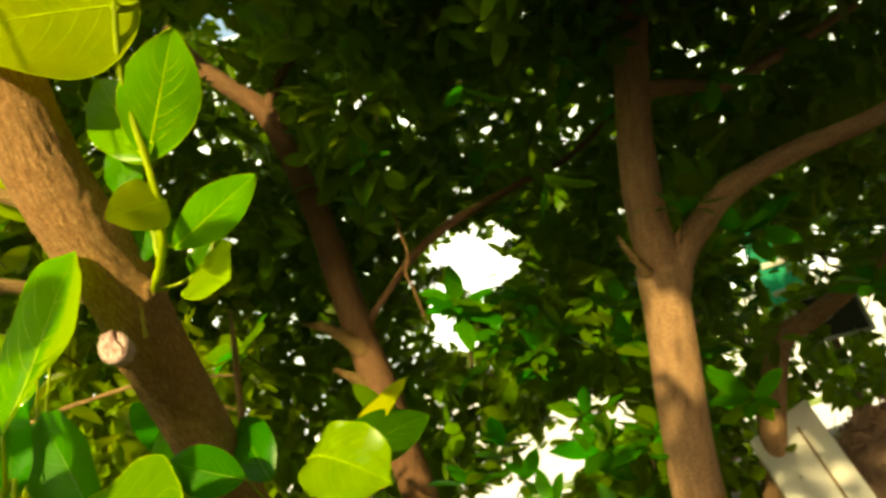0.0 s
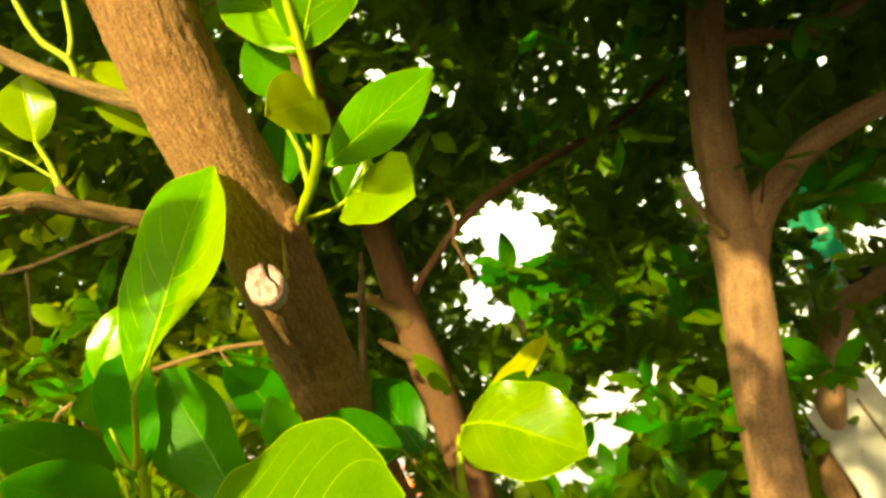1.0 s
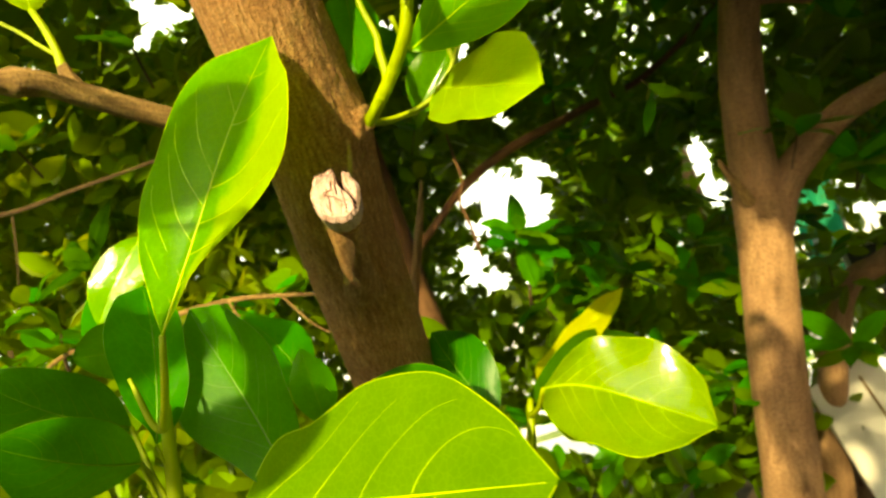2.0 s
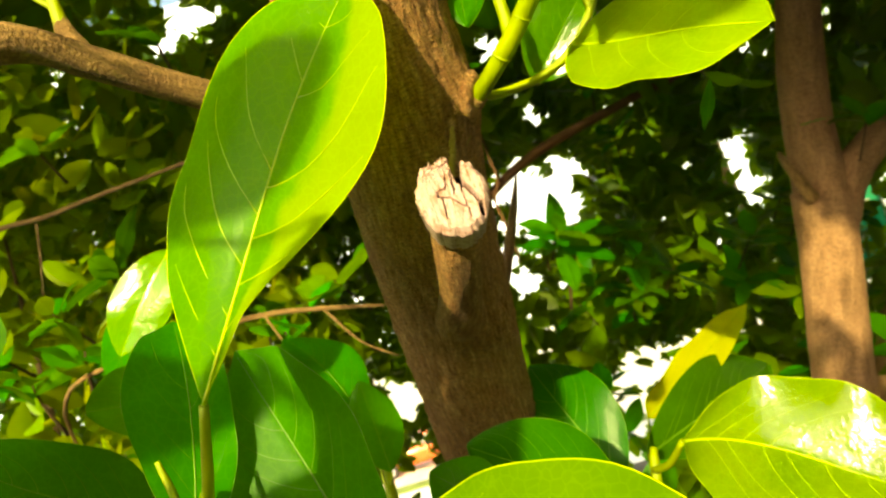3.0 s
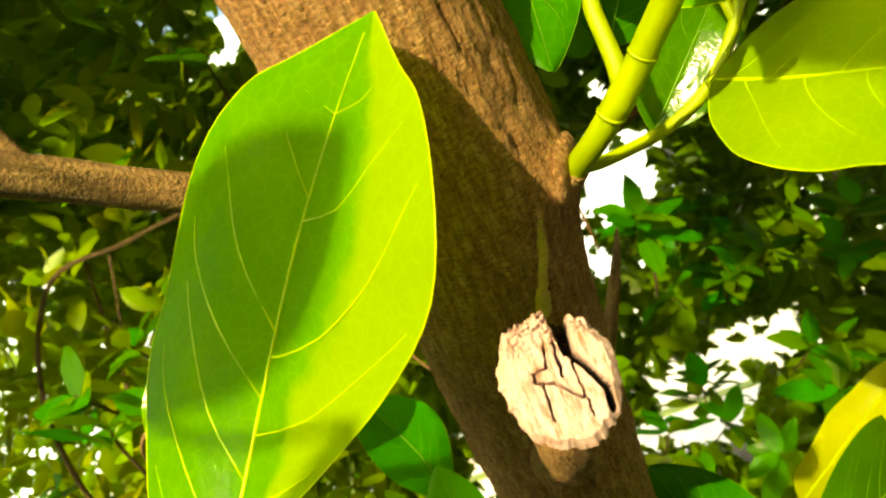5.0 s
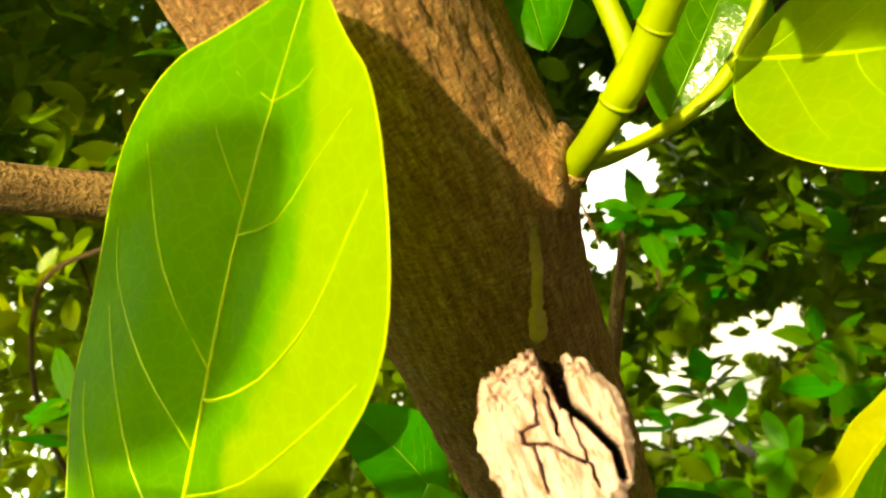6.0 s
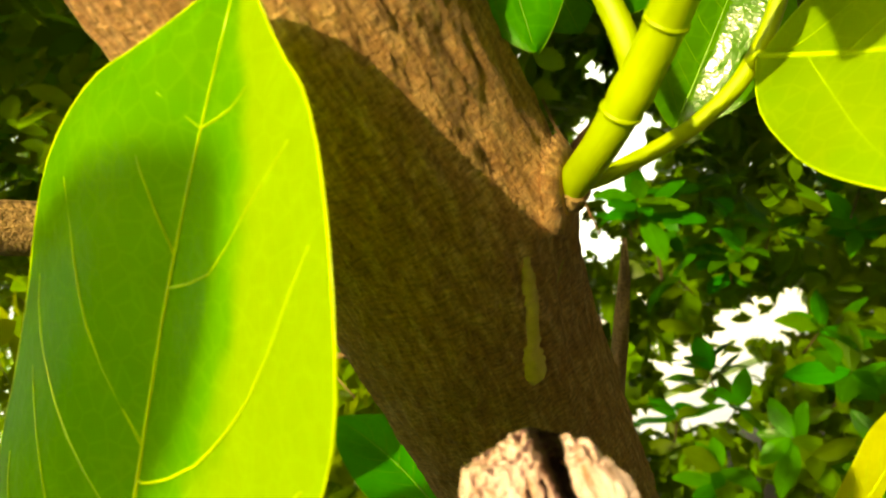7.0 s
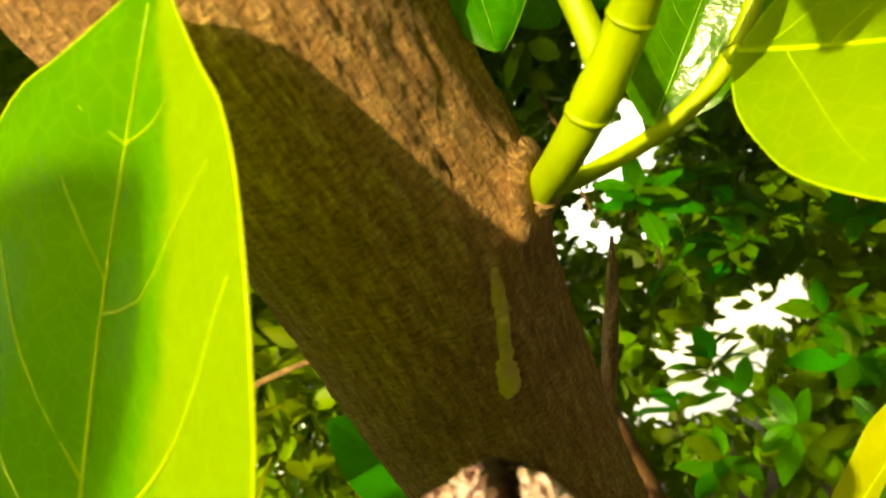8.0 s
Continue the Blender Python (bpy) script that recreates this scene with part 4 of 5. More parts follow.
tree_c = thing("fig_tree", (-0.25, 3.2, 0.0), "slender tree with a reddish brown leaning trunk and short broken twigs", "tree", "trees behind")
part("trunk", tube([(-0.22, 3.25, -0.05), (-0.235, 3.18, 0.45), (-0.258, 3.083, 0.931), (-0.275, 3.015, 1.316), (-0.293, 2.961, 1.626), (-0.305, 2.922, 1.962), (-0.319, 2.905, 2.229), (-0.365, 2.870, 2.550), (-0.420, 2.870, 2.760), (-0.545, 2.872, 2.925), (-0.655, 2.872, 3.090), (-0.85, 2.872, 3.5)], [0.09, 0.084, 0.078, 0.074, 0.070, 0.064, 0.058, 0.050, 0.047, 0.042, 0.036, 0.026], 0.03, 32, 0.06, 0.02, knots=((0.4, 0.1, 0.03),)), BARK_RED, tree_c, "reddish brown trunk")
part("broken_twig", tube([(-0.30, 2.93, 1.60), (-0.392, 2.80, 1.716), (-0.487, 2.741, 1.763)], [0.04, 0.022, 0.008], 0.02, 12, 0.15, 0.05), TWIG, tree_c, "pale broken twig")
part("broken_twig", tube([(-0.32, 2.96, 1.45), (-0.426, 2.826, 1.553)], [0.028, 0.012], 0.02, 12, 0.15, 0.05), TWIG, tree_c, "pale broken twig")
part("limb", tube([(-0.40, 2.865, 2.72), (-0.33, 2.84, 2.83), (-0.20, 2.80, 2.94), (-0.02, 2.75, 3.12), (0.15, 2.7, 3.4)], [0.032, 0.028, 0.022, 0.017, 0.010], 0.03, 16, 0.05, 0.02), BARK_RED, tree_c)
part("limb", tube([(-0.27, 2.99, 1.66), (-0.219, 2.93, 1.725), (-0.092, 2.88, 1.823), (0.039, 2.800, 1.908), (0.224, 2.722, 1.976), (0.559, 2.637, 2.034), (0.787, 2.590, 2.08), (1.2, 2.5, 2.3)], [0.022, 0.018, 0.017, 0.019, 0.019, 0.016, 0.012, 0.008], 0.03, 18, 0.12, 0.02), BARK_RED, tree_c)
part("dry_twig", tube([(0.009, 2.600, 2.120), (0.004, 2.600, 2.076), (0.005, 2.600, 1.982), (0.010, 2.600, 1.889), (-0.020, 2.600, 1.819), (-0.009, 2.600, 1.736), (-0.000, 2.600, 1.588)], [0.002, 0.0035, 0.0045, 0.004, 0.005, 0.005, 0.003], 0.02, 9, 0.15, 0.05), BARK_RED, tree_c, "thin dry twig caught in the crown")

tree_d = thing("fig_tree", (1.25, 3.35, 0.0), "low crooked brown tree among bushes", "tree", "trees behind")
part("trunk", tube([(1.25, 3.35, -0.05), (1.35, 3.3, 0.5), (1.555, 3.251, 1.012), (1.756, 3.226, 1.106), (1.977, 3.202, 1.193), (2.3, 3.18, 1.4), (2.6, 3.1, 1.9)], [0.075, 0.065, 0.055, 0.05, 0.045, 0.04, 0.03], 0.03, 20, 0.08, 0.02), BARK_TREE, tree_d)

sapling = thing("sapling", (-0.27, 1.00, 0.0), "thin brown sapling stem with a pointed broken top", "tree")
part("stem", tube([(-0.27, 1.00, -0.02), (-0.275, 0.98, 0.7), (-0.268, 0.82, 1.25), (-0.233, 0.736, 1.360), (-0.203, 0.674, 1.432), (-0.173, 0.612, 1.505), (-0.163, 0.592, 1.529), (-0.158, 0.581, 1.543)], [0.007, 0.006, 0.005, 0.0042, 0.0038, 0.0032, 0.0022, 0.0007], 0.008, 14, 0.08, 0.03), TWIG, sapling)

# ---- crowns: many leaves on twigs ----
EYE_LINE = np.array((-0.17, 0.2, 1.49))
# crown gaps fitted to the camera's view: points on sight lines, half-widths in radians
VIEW_GAPS = [((0.20, 3.16, 1.73), 0.024), ((0.217, 3.155, 1.847), 0.036), ((0.12, 3.155, 1.92), 0.022), ((0.36, 3.15, 1.93), 0.016), ((1.10, 3.171, 1.63), 0.012), ((1.085, 3.17, 1.74), 0.010), ((1.07, 3.17, 1.83), 0.009), ((-0.01, 3.176, 1.60), 0.014), ((0.06, 3.17, 1.52), 0.010), ((-0.584, 3.212, 1.204), 0.020),
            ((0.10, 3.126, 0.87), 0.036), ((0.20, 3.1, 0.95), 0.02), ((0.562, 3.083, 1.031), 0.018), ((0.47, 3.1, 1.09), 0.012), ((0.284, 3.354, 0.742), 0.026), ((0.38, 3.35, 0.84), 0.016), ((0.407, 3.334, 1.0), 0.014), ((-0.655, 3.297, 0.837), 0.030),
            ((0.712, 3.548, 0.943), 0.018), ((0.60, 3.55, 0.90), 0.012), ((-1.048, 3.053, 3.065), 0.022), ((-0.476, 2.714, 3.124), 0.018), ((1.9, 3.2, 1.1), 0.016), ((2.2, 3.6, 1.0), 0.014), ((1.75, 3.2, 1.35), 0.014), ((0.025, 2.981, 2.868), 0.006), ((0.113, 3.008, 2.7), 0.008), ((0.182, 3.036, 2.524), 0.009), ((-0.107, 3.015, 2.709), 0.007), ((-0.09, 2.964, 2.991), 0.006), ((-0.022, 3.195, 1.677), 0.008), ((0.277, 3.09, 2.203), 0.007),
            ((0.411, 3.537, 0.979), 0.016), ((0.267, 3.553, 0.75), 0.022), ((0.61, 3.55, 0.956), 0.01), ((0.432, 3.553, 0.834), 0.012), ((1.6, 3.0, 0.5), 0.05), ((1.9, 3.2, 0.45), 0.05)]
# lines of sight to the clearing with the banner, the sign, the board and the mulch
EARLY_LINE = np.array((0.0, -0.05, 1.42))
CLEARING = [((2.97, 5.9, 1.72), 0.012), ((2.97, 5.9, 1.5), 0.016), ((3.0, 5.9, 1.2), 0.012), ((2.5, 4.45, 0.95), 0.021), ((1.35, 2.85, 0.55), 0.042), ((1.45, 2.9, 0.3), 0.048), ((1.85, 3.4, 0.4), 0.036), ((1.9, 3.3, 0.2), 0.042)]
# points to be sunlit: crown leaves between them and the sun are left out
SUNNY = [((-0.44, 2.87, 2.76), 0.07), ((-0.56, 2.87, 2.93), 0.07), ((-1.08, 1.80, 2.49), 0.05), ((-0.90, 2.03, 2.45), 0.05), ((-1.04, 1.63, 2.19), 0.05), ((-1.13, 1.54, 2.00), 0.05), ((-0.40, 0.65, 1.55), 0.05), ((-0.215, 0.42, 1.59), 0.07), ((-0.27, 0.415, 1.50), 0.06), ((-0.09, 0.53, 1.37), 0.08), ((-0.2, 0.39, 1.40), 0.07), ((-0.12, 0.43, 1.55), 0.07), ((-0.14, 0.32, 1.70), 0.08), ((-0.22, 0.40, 1.70), 0.09), ((-0.22, 0.43, 1.63), 0.03), ((-1.0, 1.6, 1.7), 0.16), ((-0.8, 1.5, 1.4), 0.14), ((-1.3, 1.8, 2.0), 0.16), ((-0.75, 1.5, 1.95), 0.10), ((-0.196, 0.41, 1.51), 0.0),
         ((0.67, 1.95, 1.27), 0.11), ((-0.29, 2.88, 1.52), 0.075), ((-0.28, 0.42, 1.70), 0.08), ((-0.05, 0.65, 1.41), 0.06),
         ((0.30, 2.3, 1.30), 0.16), ((0.15, 3.0, 1.62), 0.14), ((0.60, 2.6, 1.10), 0.15), ((0.45, 2.2, 1.0), 0.14), ((0.2, 2.6, 1.5), 0.12), ((2.97, 5.9, 1.5), 0.2), ((-1.6, 2.2, 1.6), 0.22), ((-1.2, 2.0, 1.1), 0.2), ((0.45, 3.3, 1.9), 0.12), ((0.8, 3.6, 2.1), 0.12), ((0.75, 3.1, 1.45), 0.14), ((-0.05, 2.3, 1.0), 0.12), ((-0.45, 1.5, 1.6), 0.12), ((-0.7, 1.3, 1.5), 0.22), ((-0.9, 1.5, 1.3), 0.20), ((-0.6, 1.4, 1.9), 0.13), ((-0.8, 1.9, 1.7), 0.2), ((-1.1, 1.4, 1.55), 0.2)]


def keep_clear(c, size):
    """Which of the places c lie outside the view gaps, the sunny lines and the trunks' surroundings."""
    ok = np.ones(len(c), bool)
    for eye, p, r in [(EYE_LINE, p, r) for p, r in VIEW_GAPS] + [(EARLY_LINE, p, r) for p, r in CLEARING]:
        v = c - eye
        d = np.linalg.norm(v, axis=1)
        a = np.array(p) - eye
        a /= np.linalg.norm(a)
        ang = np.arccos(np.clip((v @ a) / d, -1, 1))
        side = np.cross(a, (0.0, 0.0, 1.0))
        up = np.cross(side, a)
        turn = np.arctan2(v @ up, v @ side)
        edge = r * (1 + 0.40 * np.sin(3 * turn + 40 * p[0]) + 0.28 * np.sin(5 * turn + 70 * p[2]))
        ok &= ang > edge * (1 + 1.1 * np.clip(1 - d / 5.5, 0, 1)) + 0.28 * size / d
    s = np.array(SUN)
    for p, r in SUNNY:
        w = c - np.array(p)
        k = w @ s
        ok &= ~((k > 0.05) & (np.linalg.norm(w - k[:, None] * s, axis=1) < r + 0.4 * size))
    return ok


def in_front(c, line, near, spread, eye=EYE_LINE):
    """Places between the eye and a trunk that is to stay in view."""
    out = np.zeros(len(c), bool)
    v = c - eye
    d = np.linalg.norm(v, axis=1)
    for p in line:
        a = np.array(p) - eye
        da = np.linalg.norm(a)
        ang = np.arccos(np.clip((v @ (a / da)) / d, -1, 1))
        out |= (ang < spread) & (d < da + near)
    return out


TRUNK_B = [(0.57 + 0.045 * i, 2.09 - 0.045 * i, 0.6 + 0.3 * i) for i in range(4)] + [(0.60, 2.05, 0.75 + 0.0)]
TRUNK_B += [(0.66, 2.0, 1.2), (0.70, 1.96, 1.45), (0.73, 1.92, 1.72), (0.78, 1.88, 1.98), (0.84, 1.94, 1.57), (0.96, 1.9, 1.65), (1.07, 1.85, 1.69)]
TRUNK_C = [(-0.265, 3.05, 1.1), (-0.28, 3.0, 1.4), (-0.29, 2.96, 1.62), (-0.30, 2.92, 1.95), (-0.32, 2.9, 2.2), (-0.37, 2.87, 2.7), (-0.4, 2.8, 1.7)]

TOP_C = [(-0.345, 2.88, 2.45), (-0.38, 2.864, 2.6), (-0.41, 2.864, 2.76), (-0.47, 2.872, 2.84), (-0.55, 2.872, 2.93), (-0.62, 2.872, 3.04), (-0.33, 2.84, 2.84), (-0.25, 2.8, 2.92)]
CARD = [(0.0, 0.0)] + [(v, math.sin(math.pi * v ** 1.15) ** 0.75) for v in (0.15, 0.35, 0.55, 0.75, 0.9)] + [(1.0, 0.0)]


def leaf_cloud(parent, name, centres, rng, lo=0.07, hi=0.14, per=6, up=0.5, label="", droop=0.3, material=None):
    """Twig ends with a rosette of leaves each, joined into one crown."""
    n = len(centres) * per
    c = np.repeat(np.asarray(centres), per, axis=0)
    axis = rng.normal(size=(len(centres), 3)) * 0.6 + np.array((0, -0.25, up))
    axis /= np.linalg.norm(axis, axis=1)[:, None]
    axis = np.repeat(axis, per, axis=0)
    rnd = rng.normal(size=(n, 3))
    side = np.cross(axis, rnd)
    side /= np.linalg.norm(side, axis=1)[:, None]
    y = side + axis * rng.uniform(-0.3, 1.0, (n, 1)) + np.array((0, 0, -droop)) * rng.uniform(0, 1.6, (n, 1))
    y /= np.linalg.norm(y, axis=1)[:, None]
    z = axis - y * np.sum(axis * y, axis=1)[:, None] + rng.normal(size=(n, 3)) * 0.35
    z -= y * np.sum(z * y, axis=1)[:, None]
    z /= np.linalg.norm(z, axis=1)[:, None]
    x = np.cross(y, z)
    length = rng.uniform(lo, hi, n)
    width = length * rng.uniform(0.36, 0.52, n)
    base = c + y * (length * 0.12)[:, None] + axis * rng.uniform(-0.04, 0.04, (n, 1))
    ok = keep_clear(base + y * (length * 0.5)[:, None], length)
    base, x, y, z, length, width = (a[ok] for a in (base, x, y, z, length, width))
    n = len(base)
    arch = rng.uniform(-0.05, 0.16, n)
    fold = rng.uniform(0.05, 0.45, n)
    verts = []
    for v, h in CARD:
        zc = (arch * length * (-(v * v)) * 1.2)[:, None] * z
        mid = base + y * (v * length)[:, None] + zc
        if h == 0:
            verts.append(mid)
        else:
            off = x * (0.5 * width * h)[:, None]
            lift = z * (0.5 * width * h * fold)[:, None]
            verts += [mid - off + lift, mid, mid + off + lift]
    k = len(verts)
    allv = np.stack(verts, axis=1).reshape(-1, 3)
    pattern = [(0, 2, 1), (0, 3, 2)]
    for i in range(4):
        a = 1 + 3 * i
        pattern += [(a, a + 1, a + 4, a + 3), (a + 1, a + 2, a + 5, a + 4)]
    pattern += [(13, 14, 16), (14, 15, 16)]
    faces = []
    for i in range(n):
        o = i * k
        faces += [tuple(o + q for q in f) for f in pattern]
    me = bpy.data.meshes.new(name)
    origin = allv.mean(axis=0)
    me.from_pydata((allv - origin).tolist(), [], faces)
    me.polygons.foreach_set("use_smooth", [True] * len(me.polygons))
    me.materials.append(material or CROWN)
    ob = new(name, me)
    place_under(ob, parent, Matrix.Translation(origin))
    return tagged(ob, label, kind="stuff")


def scatter(rng, n, lo, hi):
    return rng.uniform(lo, hi, (n, 3))


def crown(parent, seed, n, near, far, clear_b=True, clear_c=True, edge=1.55, **kw):
    rng = np.random.default_rng(seed)
    c = scatter(rng, n, near, far)
    # a rounded, lobed outline
    mid, half = (np.array(near) + np.array(far)) / 2, (np.array(far) - np.array(near)) / 2
    e = np.abs((c - mid) / half)
    lobes = 0.22 * np.sin(2.3 * c[:, 0] + seed) * np.sin(2.9 * c[:, 1] + 2 * seed) + 0.16 * np.sin(5.1 * c[:, 0] + 3.7 * c[:, 2])
    bad = e[:, 0] ** 4 + e[:, 1] ** 4 + 0.7 * e[:, 2] ** 4 > edge + lobes
    if clear_b:
        bad |= in_front(c, TRUNK_B, 0.05, 0.10)
    if clear_c:
        bad |= in_front(c, TRUNK_C, 0.05, 0.055) | in_front(c, TOP_C, 0.05, 0.03, EARLY_LINE)
    c = c[~bad]
    return leaf_cloud(parent, "crown", c, rng, **kw)


crown(tree_b, 11, 1500, (-0.6, 2.3, 1.95), (3.4, 3.8, 3.9), edge=2.4, lo=0.08, hi=0.16, label="dark green crown of broad leaves")
crown(tree_b, 12, 420, (0.9, 1.8, 1.5), (2.8, 2.8, 2.9), lo=0.08, hi=0.15, label="dark green leaves on the outer limbs")
crown(tree_c, 13, 2700, (-2.8, 3.2, 0.2), (1.3, 5.2, 2.8), lo=0.09, hi=0.17, label="dark green crown of broad leaves")
crown(tree_c, 14, 2500, (-3.4, 2.3, 2.2), (0.8, 4.8, 5.0), lo=0.09, hi=0.17, label="dark green crown of broad leaves")
crown(tree_d, 15, 1900, (0.3, 3.0, 0.2), (4.2, 5.2, 2.4), lo=0.09, hi=0.17, label="olive green crown of broad leaves")
tree_e = thing("fig_tree", (2.3, 6.4, -0.2), "dense green tree at the top of the slope", "tree", "trees behind")
part("trunk", tube([(2.3, 6.4, -0.4), (2.35, 6.4, 0.9), (2.25, 6.3, 1.8), (2.2, 6.2, 2.8)], [0.09, 0.08, 0.07, 0.04], 0.05, 16, 0.08, 0.02), BARK_TREE, tree_e)
crown(tree_e, 20, 2300, (-2.6, 5.4, 0.25), (4.2, 7.0, 4.6), lo=0.10, hi=0.18, label="green crown of broad leaves")
crown(tree_e, 21, 1500, (-7.0, 4.4, 0.25), (-2.3, 7.0, 4.6), lo=0.10, hi=0.18, label="green crown of broad leaves")
bush = thing("bush", (-1.2, 1.9, 0.0), "yellow-green leafy bush in broken sun", "bush")
part("stem", tube([(-1.2, 1.9, -0.02), (-1.3, 2.0, 0.8), (-1.4, 2.1, 1.5), (-1.45, 2.15, 2.2)], [0.016, 0.012, 0.008, 0.004], 0.03, 10, 0.1, 0.03), BARK_SHADE, bush)
part("stem", tube([(-1.31, 2.01, 0.9), (-1.33, 1.70, 1.55), (-1.186, 1.60, 1.89), (-0.97, 1.60, 1.928), (-0.746, 1.60, 1.945), (-0.58, 1.60, 1.955)], [0.008, 0.006, 0.0055, 0.005, 0.004, 0.0025], 0.03, 10, 0.1, 0.03), BARK_SHADE, bush)
part("stem", tube([(-1.02, 1.60, 1.918), (-1.02, 1.59, 1.86), (-1.03, 1.58, 1.76)], [0.003, 0.0026, 0.0015], 0.02, 8, 0.1, 0.03), BARK_SHADE, bush)
dry = part("dry_twig", tube([(-1.12, 1.83, 1.05), (-0.95, 1.45, 1.42), (-0.75, 1.12, 1.53), (-0.60, 1.04, 1.548), (-0.516, 1.024, 1.550), (-0.443, 1.024, 1.549), (-0.376, 1.035, 1.537), (-0.303, 1.057, 1.519)], [0.003, 0.0028, 0.0028, 0.003, 0.0032, 0.0032, 0.003, 0.0016], 0.01, 10, 0.12, 0.03), TWIG, bush, "bare dry brown twig")
part("side_twig", tube([(-0.373, 1.035, 1.536), (-0.340, 1.040, 1.485), (-0.303, 1.052, 1.455)], [0.0018, 0.0014, 0.0008], 0.01, 8, 0.1, 0.03), TWIG, dry)
part("side_twig", tube([(-0.44, 1.024, 1.549), (-0.43, 1.02, 1.525), (-0.42, 1.02, 1.50)], [0.0018, 0.0014, 0.0008], 0.01, 8, 0.1, 0.03), TWIG, dry)
crown(bush, 16, 1400, (-2.9, 1.4, 0.4), (-0.62, 2.9, 3.0), edge=1.2, lo=0.06, hi=0.12, material=BUSH_LEAF, label="yellow-green leaves of the bush")
# Overhead canopy, largely out of view, added to hold back sun and sky.
crown(near_tree, 17, 3600, (-2.6, 0.4, 2.3), (3.0, 2.4, 3.7), clear_b=False, label="high crown of broad leaves added to block sun and sky")
crown(near_tree, 23, 900, (-0.4, 1.0, 2.15), (2.6, 2.2, 2.6), label="low hanging leaves of the crown")
# Unseen leaves added in the sun's path to the fork behind.
crown(near_tree, 27, 700, (-0.3, 0.1, 2.15), (1.3, 1.0, 2.9), clear_b=False, clear_c=False, label="unseen leaves added to shade the forked trunk")
# Unseen canopy behind the camera, added to block light.
crown(near_tree, 19, 2500, (-2.8, -2.2, 2.2), (2.2, 0.4, 3.6), clear_b=False, clear_c=False, label="high crown of broad leaves added to block sun and sky")
# Walls out of view, added to keep low sky light off the trees.
tagged(part("sky_block_south", box((14, 0.25, 3.0), (-0.5, -3.6, 1.48)), WALL, smooth=False), "plain wall out of view, added to block low sky light", "wall", kind="structure")
tagged(part("sky_block_east", box((0.25, 6.2, 3.8), (4.7, -0.5, 1.88)), WALL, smooth=False), "plain wall out of view, added to block low sky light", "wall", kind="structure")
tagged(part("sky_block_west", box((0.25, 6.4, 3.2), (-6.0, -0.3, 1.58)), WALL, smooth=False), "plain wall out of view, added to block low sky light", "wall", kind="structure")
crown(sapling, 18, 20, (-0.3, 1.7, 0.9), (0.5, 2.2, 1.5), label="young leaves")


# ---- leafy sprigs that can be told apart ----
def sprig_leaf_mesh(name, length, width, arch, fold):
    """A simple leaf with a raised midrib, along y from its foot."""
    at, half = leaf_shape(length, width, arch, fold, 1.05, 1.0)
    bm = bmesh.new()
    us = (-1, -0.5, -0.06, 0, 0.06, 0.5, 1)
    g = [[bm.verts.new(at(u, 0.01 + 0.98 * i / 9, 0.0008 if u == 0 else 0)) for u in us] for i in range(10)]
    for i in range(9):
        for j in range(6):
            bm.faces.new((g[i][j], g[i][j + 1], g[i + 1][j + 1], g[i + 1][j]))
    me = bpy.data.meshes.new(name)
    bm.to_mesh(me)
    bm.free()
    for p in me.polygons:
        p.use_smooth = True
    return me


SPRIG_LEAVES = []
for n_, (ln, wd, ar, fo) in enumerate(((0.13, 0.058, 0.06, 0.15), (0.11, 0.05, 0.12, 0.25), (0.15, 0.062, 0.03, 0.1), (0.10, 0.048, 0.15, 0.3))):
    for mt in (LEAF_DARK, LEAF_GREEN, SPRIG):
        SPRIG_LEAVES.append(sprig_leaf_mesh("leaf", ln, wd, ar, fo))
        SPRIG_LEAVES[-1].materials.append(mt)


def sprig(parent, at, seed, size=1.0, leaves=7, hang=False):
    """A twig end with a whorl of leaves."""
    rng = random.Random(seed)
    at = Vector(at)
    axis = Vector((rng.gauss(0, 0.35), -0.35 + rng.gauss(0, 0.3), 0.8)).normalized()
    foot = at - axis * 0.07 * size + Vector((0, 0.06, -0.02))
    if hang:
        axis = Vector((0.25, 0.3, -0.9)).normalized()
        foot = at + Vector((0.03, 0.12, 0.05))
    twig = part("twig", tube([foot, foot.lerp(at, 0.7), at + axis * 0.015], [0.003, 0.0025, 0.0016], 0.02, 7), BARK_SHADE, parent)
    for i in range(leaves):
        a = 2.4 * i + rng.uniform(-0.3, 0.3)
        x = axis.cross(Vector((0.2, 1, 0.1))).normalized()
        y = axis.cross(x)
        out = x * math.cos(a) + y * math.sin(a)
        d = (out + axis * rng.uniform(0.0, 0.9) + Vector((0, 0, -0.25))).normalized()
        n = (axis + out * -0.2 + Vector((rng.gauss(0, 0.2), rng.gauss(0, 0.2) - 0.2, 0.1)))
        m, _ = leaf_frame(at + axis * 0.012 * (leaves - i) / leaves - axis * 0.004 * i, at + d, n)
        ob = new("leaf", rng.choice(SPRIG_LEAVES))
        k = size * rng.uniform(0.8, 1.15)
        place_under(ob, twig, m @ Matrix.Diagonal((k, k, k, 1)))


